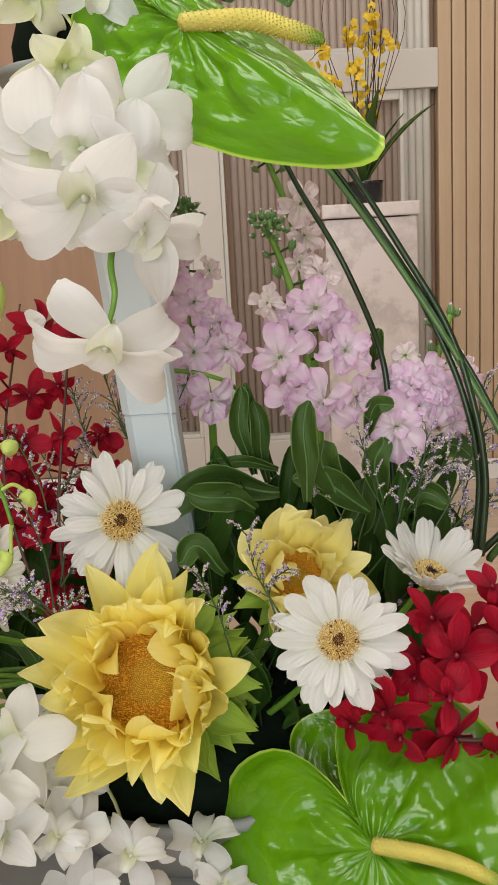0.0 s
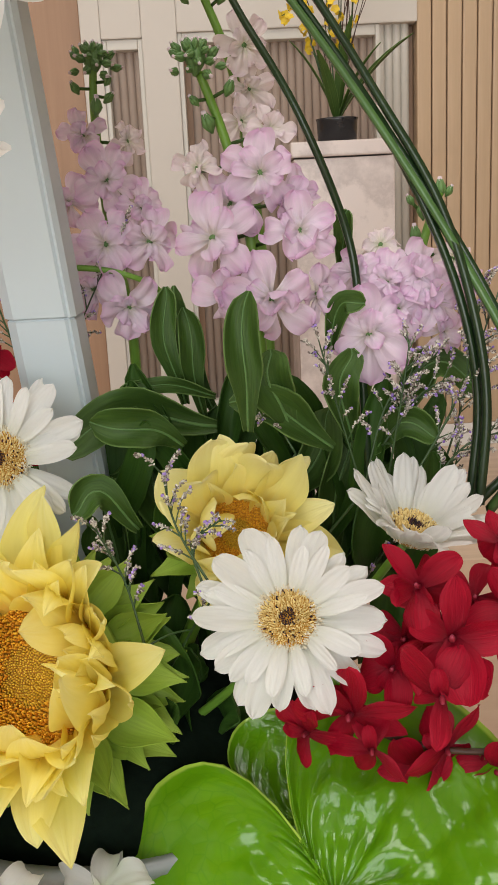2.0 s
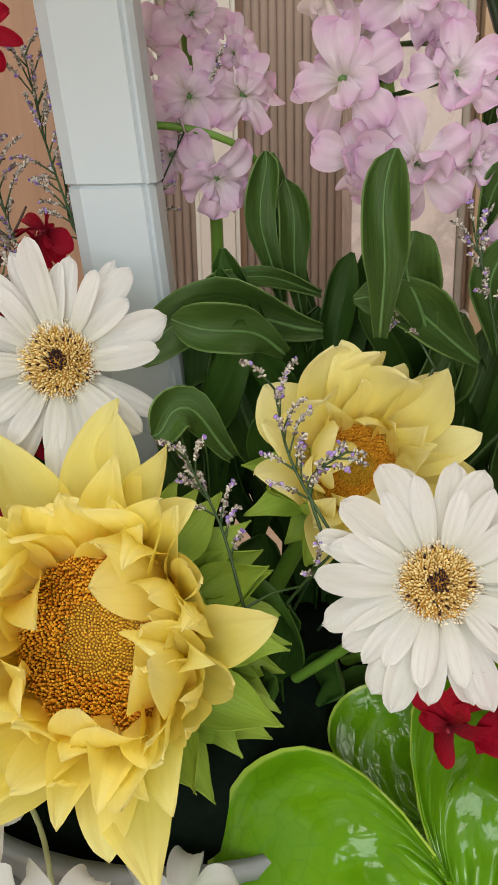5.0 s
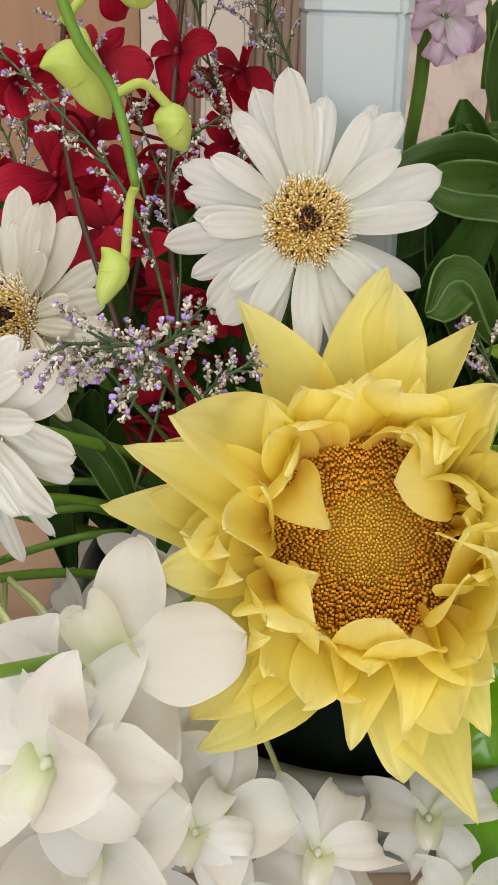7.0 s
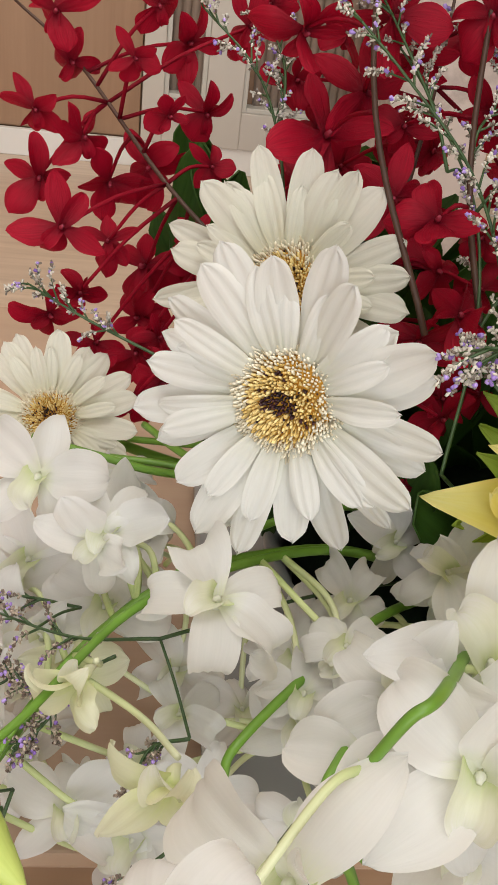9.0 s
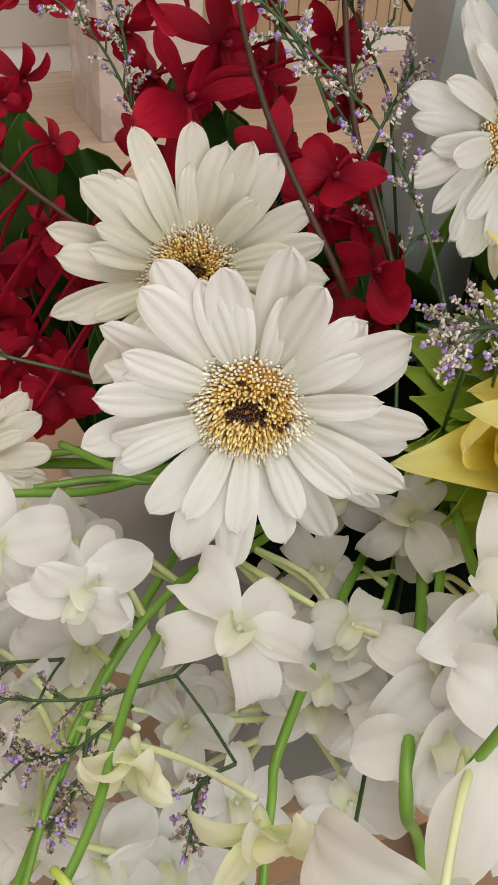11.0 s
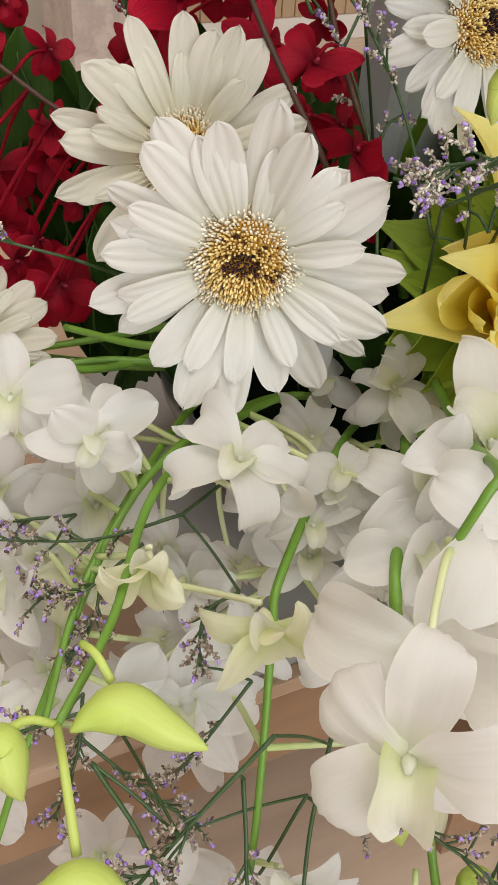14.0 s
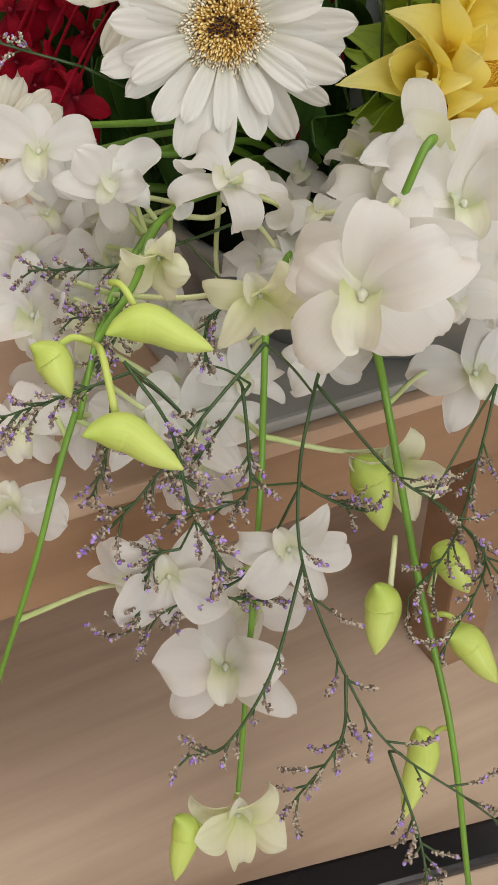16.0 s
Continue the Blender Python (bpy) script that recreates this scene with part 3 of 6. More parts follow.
def foot(p, k=0.5):
    """Where a stem that serves p stands in the foam."""
    return Vector((BOWL.x + (p.x - BOWL.x) * 0.35, BOWL.y + (p.y - BOWL.y) * 0.35, TOP + 0.10))


def rooted(path):
    """A low stem led back over the rim into the foam."""
    p = Vector(path[0])
    if p.z > 0.66:
        return list(path)
    f = foot(p)
    return [f, f.lerp(p, 0.5) + Vector((0, 0, 0.02 + 0.1 * max(0.0, 0.42 - p.z))), *path]


# ---- gerberas ----
GERBERA = [
    (-0.118, 0.739, 0.645, 70, 8, -3, 0.0600, 0, 8),
    (0.052, 0.645, 0.571, 56, 2, -8, 0.0545, 0, 6),
    (0.133, 0.712, 0.593, 8, 22, -30, 0.0560, 0, 46),
    (-0.257, 0.690, 0.574, 82, 4, -32, 0.0650, 0, 12),
    (-0.252, 0.766, 0.590, 66, -6, -24, 0.0620, 1, 16),
    (-0.358, 0.787, 0.503, 53, -3, 3, 0.0474, 1, 6),
]


def gerbera(row, seed):
    rng = random.Random(seed)
    m, r, cream, lift = at_world(row), row[6], row[7] > 0.5, row[8]
    mat = CREAM if cream else WHITE
    g = thing("gerbera", m, "cream-white gerbera daisy with a pale ring" if cream else "white gerbera daisy with a golden dark-eyed centre", "flower", "gerbera daisies")

    def strap(length, wide, tilt, bend):
        prof = [0.055 * wide, 0.095 * wide, 0.125 * wide, 0.14 * wide, 0.142 * wide, 0.122 * wide, 0.07 * wide]
        return Geo().grid(bloom(r * length, prof, tilt, bend, rng.uniform(-30, 12), rng.uniform(-0.3, 0.35), rng.uniform(-0.1, 0.2), rng.uniform(-14, 14), rng.uniform(-0.06, 0.06), 0.009, 3.0, 0.012, 1.1, rng.uniform(0.006, 0.022), rng.random() * 6, 15, 13)).mesh("petal", mat)

    outs = [strap(rng.uniform(0.68, 0.78), rng.uniform(0.95, 1.35), rng.uniform(0, 14), rng.uniform(-26, 8)) for _ in range(12)]
    ins = [strap(rng.uniform(0.48, 0.62), rng.uniform(1.0, 1.3), rng.uniform(10, 28), rng.uniform(-38, -6)) for _ in range(7)]
    n = rng.choice((21, 22, 23))
    for i in range(n):
        part("petal", rng.choice(outs), g, m @ rz(360 * i / n + rng.uniform(-8, 8)) @ Matrix.Translation((0, r * 0.24, r * rng.uniform(-0.05, 0.0))) @ rx(lift + rng.uniform(-8, 8)) @ Matrix.Rotation(radians(rng.uniform(-16, 16)), 4, "Y") @ Matrix.Diagonal((rng.uniform(0.92, 1.08), rng.uniform(0.92, 1.04), 1, 1)))
    for i in range(n - 7):
        part("petal", rng.choice(ins), g, m @ rz(360 * (i + 0.5) / (n - 7) + rng.uniform(-12, 12)) @ Matrix.Translation((0, r * 0.23, r * 0.03)) @ rx(lift * 0.7 + rng.uniform(-8, 8)) @ Matrix.Rotation(radians(rng.uniform(-18, 18)), 4, "Y"))
    disc = Geo()
    size = 0.345 if r > 0.062 or cream else 0.325
    disc.lathe([(r * 0.1, -r * 0.12), (r * 0.29, -r * 0.02), (r * 0.29, r * 0.05), (r * 0.18, r * 0.085), (r * 0.04, r * 0.07)], 24, 3)
    slot = rng.uniform(0, 3.14)
    for i in range(900):
        q = math.sqrt((i + 0.5) / 900)
        a = i * 2.39996
        rad = q * r * size
        z = r * (0.085 + 0.035 * math.sin(q * math.pi) - 0.06 * q ** 4)
        eye = q * (1 + (0.9 if cream or r > 0.0605 else 0.12) * abs(math.sin(a - slot)))
        k = 0 if eye < (0.30 if cream or r > 0.0605 else 0.20) + 0.14 * rng.random() else (1 if q < (0.52 if cream or r > 0.0605 else 0.66) + 0.2 * rng.random() else 2)
        if k == 1 and rng.random() < 0.07:
            k = 0
        out = Vector((math.cos(a), math.sin(a), 0))
        disc.spike(out * rad + Vector((0, 0, z - r * 0.03)), Vector((rng.uniform(-0.3, 0.3), rng.uniform(-0.3, 0.3), 1)) + out * (0.15 + 0.8 * q * q), r * rng.uniform(0.007, 0.0125), r * rng.uniform(0.03, 0.07 if k else 0.05), 4, k, 0.6)
    part("flower_head", disc.mesh("flower_head", FLORET_DARK, FLORET_TAN, FLORET_WHITE, DISC), g, m, "golden centre of tiny florets round a dark eye")
    back = m @ Vector((0, 0, -r * 0.1))
    f = foot(back)
    mid = back.lerp(f, 0.4) + (m.to_3x3() @ Vector((0, 0, -1))) * r * 0.7
    part("calyx", Geo().lathe([(r * 0.06, -r * 0.2), (r * 0.2, -r * 0.08), (r * 0.26, 0.0)], 16).mesh("calyx", SEPAL), g, m)
    part("stem", Geo().tube([back, mid, f], (0.0028, 0.0034), 8, steps=8).mesh("stem", STEM), g, Matrix())
    return g


for i, row in enumerate(GERBERA):
    gerbera(row, 20 + i)

# ---- sunflowers ----
SUNFLOWER = [
    (-0.092, 0.669, 0.533, 60, -4, -6, 0.109, 0),
    (0.026, 0.735, 0.588, 58, 3, 10, 0.0755, 1),
]


def sunflower(row, seed):
    rng = random.Random(seed)
    m, r, pale = at_world(row), row[6], row[7] > 0.5
    mat = YELLOW_PALE if pale else YELLOW
    s = thing("sunflower", m, "smaller lemon-yellow sunflower half open" if pale else "large pale-yellow sunflower with curled petals", "flower", "sunflowers")
    dr, wide = (0.29, 1.28) if pale else (0.37, 1.05)

    def ray(length, broad, tilt, bend, curl=0.0, roll=18):
        a = rng.uniform(0.9, 1.15) * broad * wide
        prof = [0.07 * a, 0.13 * a, 0.165 * a, 0.17 * a, 0.15 * a, 0.105 * a, 0.055 * a, 0.012 * a]
        if rng.random() < (0.7 if pale else 0.5):
            prof = [0.07 * a, 0.12 * a, 0.16 * a, 0.18 * a, 0.185 * a, 0.165 * a, 0.115 * a, 0.03 * a]
        return Geo().grid(bloom(r * length, prof, tilt, bend, curl + rng.uniform(-45, 40), rng.uniform(-0.5, 0.95), rng.uniform(0.0, 0.25), rng.uniform(-roll, roll), rng.uniform(-0.16, 0.16), 0.007, 3.0, rng.uniform(0.012, 0.035), rng.uniform(0.8, 1.6), 0.0, rng.random() * 6, 18, 11)).mesh("petal", mat)

    outer = [ray(rng.uniform(0.56, 0.76), rng.uniform(0.95, 1.25), rng.uniform(-8, 20), rng.uniform(-34, 26), 0.0, 26) for _ in range(18)]
    curls = [ray(rng.uniform(0.44, 0.60), rng.uniform(1.1, 1.4), rng.uniform(0, 22), rng.uniform(-30, 40), rng.uniform(-30, 60), 30) for _ in range(14)]
    inward = [ray(rng.uniform(0.40, 0.54), rng.uniform(1.3, 1.7), rng.uniform(0, 16), rng.uniform(35, 80), rng.uniform(-60, 10), 22) for _ in range(7)]
    n = 14 if pale else 27
    up = 49 if pale else 45
    for i in range(n):
        a = 360 * i / n + rng.uniform(-8, 8)
        part("petal", rng.choice(outer), s, m @ rz(a) @ Matrix.Translation((0, r * dr * 0.94, -r * rng.uniform(0.03, 0.12))) @ rx(up + (0 if pale else 20 * max(0.0, -math.sin(radians(a)))) + rng.uniform(-12, 14)) @ Matrix.Rotation(radians(rng.uniform(-28, 28)), 4, "Y"))
    for i in range(n - 2):
        me = rng.choice(outer) if rng.random() < 0.45 else rng.choice(curls)
        a = 360 * (i + 0.5) / (n - 2) + rng.uniform(-9, 9)
        part("petal", me, s, m @ rz(a) @ Matrix.Translation((0, r * dr * 0.98, r * rng.uniform(-0.02, 0.03))) @ rx(up + (12 if pale else 14) + 12 * max(0.0, -math.sin(radians(a))) + rng.uniform(-12, 14)) @ Matrix.Rotation(radians(rng.uniform(-32, 32)), 4, "Y"))
    n = 12 if pale else 24
    for i in range(n):
        a = 360 * i / n + rng.uniform(-12, 12)
        bend_in = rng.random() < 0.5
        part("petal", rng.choice(inward if bend_in else curls), s, m @ rz(a) @ Matrix.Translation((0, r * dr * rng.uniform(0.96, 1.1), r * rng.uniform(0.0, 0.05))) @ rx((76 if bend_in else 64) + rng.uniform(-12, 12)) @ Matrix.Rotation(radians(rng.uniform(-25, 25)), 4, "Y"))
    disc = Geo()
    k = dr / 0.415
    disc.lathe([(r * 0.2 * k, -r * 0.16), (r * 0.42 * k, -r * 0.06), (r * 0.43 * k, r * 0.01), (r * 0.30 * k, r * 0.025), (r * 0.1 * k, r * 0.0)], 32, 2)
    count = 2200
    for i in range(count):
        q = math.sqrt((i + 0.5) / count)
        a = i * 2.39996
        out = Vector((math.cos(a), math.sin(a), 0))
        z = r * (0.0 + 0.045 * q)
        inner = q < 0.42 + 0.12 * rng.random()
        disc.spike(out * (q * r * dr) + Vector((0, 0, z)), Vector((0, 0, 1)) + out * rng.uniform(-0.4, 0.1), r * (0.0062 if inner else 0.0078), r * rng.uniform(0.02, 0.03) if inner else r * rng.uniform(0.03, 0.056), 4, 1 if inner else 0, 0.5)
    part("flower_head", disc.mesh("flower_head", FLORET_BROWN, FLORET_GOLD, DISC), s, m, "orange-brown disc of fine upright florets")
    seps = [Geo().grid(bloom(r * rng.uniform(0.34, 0.48), [0.20, 0.29, 0.31, 0.27, 0.20, 0.12, 0.06, 0.01], rng.uniform(-20, 12), rng.uniform(-45, 30), rng.uniform(-70, 60), rng.uniform(0.1, 0.7), 0.1, rng.uniform(-18, 18), rng.uniform(-0.15, 0.15), 0.008, 3.0, 0.03, 1.3, 0.0, rng.random() * 6, 14, 9), thick=r * 0.006).mesh("sepal", SEPAL) for _ in range(9)]
    count = 20 if pale else 44
    for i in range(count):
        part("sepal", rng.choice(seps), s, m @ rz(360 * i / count * 2.0 + rng.uniform(-9, 9)) @ Matrix.Translation((0, r * dr * 1.06, -r * rng.uniform(0.14, 0.38))) @ rx(rng.uniform(-22, 14)))
    part("receptacle", Geo().lathe([(r * 0.08, -r * 0.42), (r * 0.28, -r * 0.34), (r * 0.42, -r * 0.18), (r * 0.42, -r * 0.08)], 20).mesh("receptacle", SEPAL), s, m)
    back = m @ Vector((0, 0, -r * 0.38))
    f = foot(back)
    part("stem", Geo().tube([back, back.lerp(f, 0.4) + (m.to_3x3() @ Vector((0, 0, -1))) * 0.02, f], (0.005, 0.006), 8, steps=6).mesh("stem", STEM), s, Matrix())


for i, row in enumerate(SUNFLOWER):
    sunflower(row, 60 + i)


# ---- white orchid sprays ----
def orchid_meshes(mat, seed, star=0.0):
    """Petal, sepal and lip shapes; star: narrow, strongly recurved petals."""
    rng = random.Random(seed)
    sets = []
    for k in range(10):
        a = rng.uniform(0.68, 0.90) * (1 - 0.22 * star)
        petal = Geo().grid(bloom(1.0, [0.10 * a, 0.26 * a, 0.39 * a, 0.455 * a, 0.47 * a, 0.43 * a, 0.32 * a, 0.13 * a], rng.uniform(-5, 30), rng.uniform(-60, 15) - 60 * star, rng.uniform(-90, 30) - 70 * star, rng.uniform(-0.6, 0.5), rng.uniform(-0.15, 0.15), rng.uniform(-24, 24), rng.uniform(-0.12, 0.12), 0.012, 3.0, 0.06, rng.uniform(0.8, 1.6), 0.0, rng.random() * 6, 18, 13))
        a = rng.uniform(0.9, 1.15) * (1 - 0.1 * star)
        sepal = Geo().grid(bloom(1.05, [0.13 * a, 0.20 * a, 0.25 * a, 0.265 * a, 0.25 * a, 0.20 * a, 0.13 * a, 0.03 * a], rng.uniform(0, 35), rng.uniform(-95, 0) - 60 * star, rng.uniform(-120, 10) - 90 * star, rng.uniform(-0.4, 0.5), rng.uniform(-0.1, 0.15), rng.uniform(-30, 30), rng.uniform(-0.12, 0.12), 0.008, 4.0, 0.03, rng.uniform(0.7, 1.2), 0.0, rng.random() * 6, 20, 11))
        lip = Geo()
        lip.grid(bloom(rng.uniform(0.46, 0.56), [0.30, 0.34, 0.30, 0.32, 0.38, 0.36, 0.24, 0.08], 62, rng.uniform(-110, -70), -30, 0.9, 0.0, 0, 0, 0.012, 4.0, 0.06, 2.4, 0.0, rng.random() * 6, 16, 13), 0)
        lip.tube([(0, 0.02, 0.0), (0, 0.0, 0.07), (0, 0.05, 0.10)], (0.05, 0.045, 0.02), 9, 0, steps=4)
        lip.tube([(0, 0.0, 0.02), (0, 0.05, -0.14), (0, -0.02, -0.30)], (0.09, 0.085, 0.03), 8, 1, steps=4)
        sets.append((petal.mesh("petal", mat), sepal.mesh("sepal", mat), lip.mesh("flower", LIP, mat)))
    return sets


SETS = (orchid_meshes(ORCHID, 7), orchid_meshes(ORCHID_GREEN, 8, 0.3), orchid_meshes(ORCHID, 9, 1.0))


def orchid_flower(row, spray, rng, joint=None):
    m, r = sized(at_world(row), row[6]), row[6]
    shut = 32 if row[7] == 1 else 0
    kind = SETS[int(row[7])] if row[6] > 0.034 or rng.random() < 0.65 else SETS[2 if row[7] != 1 else 1]
    petal, sepal, lip = rng.choice(kind)
    lip_pose = m @ rz(180)
    fl = part("flower", lip, spray, lip_pose, "ruffled greenish lip")
    for a in (-72, 72):
        part("petal", rng.choice(kind)[0], fl, m @ rz(a + rng.uniform(-14, 14)) @ Matrix.Translation((0, 0.04, 0.03)) @ rx(shut + rng.uniform(-12, 30)))
    for a in (0, 132, -132):
        part("sepal", rng.choice(kind)[1], fl, m @ rz(a + rng.uniform(-12, 12)) @ Matrix.Translation((0, 0.04, -0.02)) @ rx(shut + rng.uniform(-16, 22)))
    back = m @ Vector((0, -0.05, -0.35))
    if joint is not None:
        mid = back.lerp(joint, 0.45) + (m.to_3x3() @ Vector((0, 0.35, -0.3)))
        part("pedicel", Geo().tube([joint, mid, back], (0.0016, 0.0013), 7, steps=6).mesh("pedicel", PEDICEL), fl, Matrix())


def bud_mesh(a, b, c, width):
    """A comma-shaped bud from b to c."""
    b, c = Vector(b), Vector(c)
    side = (c - b).cross(Vector((0.5, -0.8, 0.3))).normalized() * (c - b).length * 0.24
    pts = smooth([b + side * 2.3 - (c - b) * 0.02, b.lerp(c, 0.06) + side * 1.35, b.lerp(c, 0.26) + side * 0.45, b.lerp(c, 0.62) + side * 0.3, c], 7)
    return Geo().tube(pts, [width * k for k in (0.03, 0.16, 0.28, 0.42, 0.48, 0.46, 0.41, 0.34, 0.22, 0.03)], 14)


def orchid_spray(label, flowers, buds, stems, seed, thick=0.0034):
    rng = random.Random(seed)
    curves = [smooth(rooted(s), 8) for s in stems]
    every = [p for c in curves for p in c]
    spray = thing("orchid_spray", stems[0][0], label, "orchid", "white orchid sprays")
    for c in curves:
        part("stem", Geo().tube(c, (thick, thick * 0.6), 8).mesh("stem", STEM), spray, Matrix())
    for row in flowers:
        p = at_world(row) @ Vector((0, 0, -row[6] * 0.4))
        near = min(every, key=lambda q: (q - p).length)
        orchid_flower(row, spray, rng, near if (near - p).length < 0.12 else p + (at_world(row).to_3x3() @ Vector((0, 0.3, -1))).normalized() * 0.04)
    for b in buds:
        bud = part("bud", bud_mesh(b[0:3], b[3:6], b[6:9], b[9]).mesh("bud", BUD), spray, Matrix(), "plump yellow-green bud")
        a, q = Vector(b[0:3]), Vector(b[3:6])
        mid = a.lerp(q, 0.5) + Vector((0, 0, 1)) * (q - a).length * 0.25
        part("pedicel", Geo().tube([a, mid, q], (0.0014, 0.0016), 7, steps=6).mesh("pedicel", PEDICEL if b[9] > 0.02 else BUD), bud, Matrix())


TOP_FLOWERS = [
    (-0.113, 0.633, 0.985, 114, 22, 29, 0.0398, 1),
    (-0.067, 0.562, 0.945, 97, 26, 24, 0.0439, 0),
    (-0.116, 0.57, 0.93, 123, -37, -38, 0.0541, 0),
    (-0.088, 0.521, 0.897, -118, -3, 178, 0.0535, 0),
    (-0.055, 0.516, 0.879, 116, 32, 42, 0.0405, 0),
    (-0.092, 0.548, 0.924, 86, 73, 6, 0.0471, 0),
    (-0.064, 0.538, 0.909, 78, -52, 29, 0.04, 0),
    (-0.079, 0.493, 0.818, -126, -25, -173, 0.0509, 2),
    (-0.164, 0.676, 0.896, 101, 3, -2, 0.0374, 1),
    (-0.091, 0.644, 1.036, 112, 8, 22, 0.0398, 0),
    (-0.197, 0.703, 1.015, 99, 2, -6, 0.0374, 1),
    (-0.205, 0.73, 0.95, 95, 3, 0, 0.0396, 1),
    (-0.145, 0.709, 1.045, 102, 5, 9, 0.0374, 1),
    (-0.224, 0.718, 0.987, 98, 6, 14, 0.0385, 0),
]
TOP_BUDS = [
    (-0.175, 0.6281, 1.029, -0.1594, 0.6209, 1.016, -0.1562, 0.6085, 0.9884, 0.0257),
    (-0.168, 0.6217, 0.8611, -0.1717, 0.6153, 0.8501, -0.1684, 0.6025, 0.8204, 0.027),
    (-0.1916, 0.6209, 0.8546, -0.1914, 0.6143, 0.8435, -0.1879, 0.6016, 0.8139, 0.0231),
    (-0.1998, 0.6003, 0.8071, -0.19, 0.5936, 0.796, -0.1785, 0.5828, 0.7761, 0.0171),
    (-0.2028, 0.6526, 0.7215, -0.1792, 0.6519, 0.7313, -0.1801, 0.6399, 0.7304, 0.0140),
    (-0.1920, 0.6310, 0.7130, -0.1985, 0.6480, 0.7165, -0.1898, 0.6568, 0.6942, 0.0150),
    (-0.1861, 0.6338, 0.7036, -0.1700, 0.6460, 0.6985, -0.1660, 0.6500, 0.6860, 0.0120),
    (-0.1806, 0.6349, 0.6779, -0.1849, 0.6391, 0.6532, -0.1925, 0.6341, 0.6397, 0.0105),
]
TOP_STEMS = [
    ((-0.065, 0.717, 1), (-0.118, 0.673, 0.98), (-0.17, 0.669, 0.955), (-0.185, 0.663, 0.924), (-0.208, 0.645, 0.87), (-0.212, 0.628, 0.81), (-0.206, 0.624, 0.758), (-0.196, 0.628, 0.7205), (-0.1861, 0.6338, 0.7036), (-0.1806, 0.6349, 0.6779)),
    ((-0.066, 0.597, 0.919), (-0.078, 0.535, 0.867), (-0.075, 0.509, 0.842), (-0.083, 0.503, 0.817)),
]
FRONT_FLOWERS = [
    (-0.189, 0.603, 0.523, -38, 22, -156, 0.0480, 0),
    (-0.205, 0.584, 0.501, -56, 11, -177, 0.0427, 0),
    (-0.154, 0.61, 0.444, 22, 18, -28, 0.0363, 0),
    (-0.198, 0.577, 0.464, 30, -0, 2, 0.0392, 0),
    (-0.112, 0.609, 0.422, 32, 15, -13, 0.0374, 2),
    (-0.06, 0.635, 0.412, 33, -7, -12, 0.0355, 2),
    (-0.23, 0.584, 0.498, 40, -3, -4, 0.0285, 0),
    (-0.215, 0.627, 0.448, 24, 20, -35, 0.0272, 0),
    (-0.149, 0.636, 0.474, 39, -4, 1, 0.0294, 0),
    (-0.16, 0.591, 0.454, 33, 6, -22, 0.0291, 0),
    (-0.234, 0.696, 0.444, 33, -3, 3, 0.0263, 0),
    (-0.098, 0.600, 0.392, 40, 12, -8, 0.0340, 2),
    (-0.150, 0.592, 0.398, 46, -8, -20, 0.0380, 0),
    (-0.046, 0.618, 0.386, 38, 6, 10, 0.0300, 2),
    (-0.186, 0.733, 0.476, 23, 37, -48, 0.0275, 0),
    (-0.176, 0.686, 0.496, -10, 36, -123, 0.0294, 0),
    (-0.300, 0.492, 0.530, 70, -4, -40, 0.0450, 2),
    (-0.264, 0.530, 0.512, 60, 0, -38, 0.0450, 0),
    (-0.204, 0.560, 0.520, 51, 3, -23, 0.0410, 0),
]
FRONT_STEMS = [
    ((-0.144, 0.701, 0.483), (-0.188, 0.640, 0.480), (-0.205, 0.600, 0.470), (-0.227, 0.575, 0.455)),
    ((-0.150, 0.690, 0.495), (-0.1926, 0.6139, 0.5217), (-0.2233, 0.5612, 0.5517), (-0.234, 0.553, 0.551), (-0.242, 0.554, 0.530)),
    ((-0.247, 0.572, 0.492), (-0.221, 0.581, 0.418), (-0.232, 0.519, 0.336), (-0.238, 0.469, 0.272), (-0.243, 0.428, 0.186)),
]
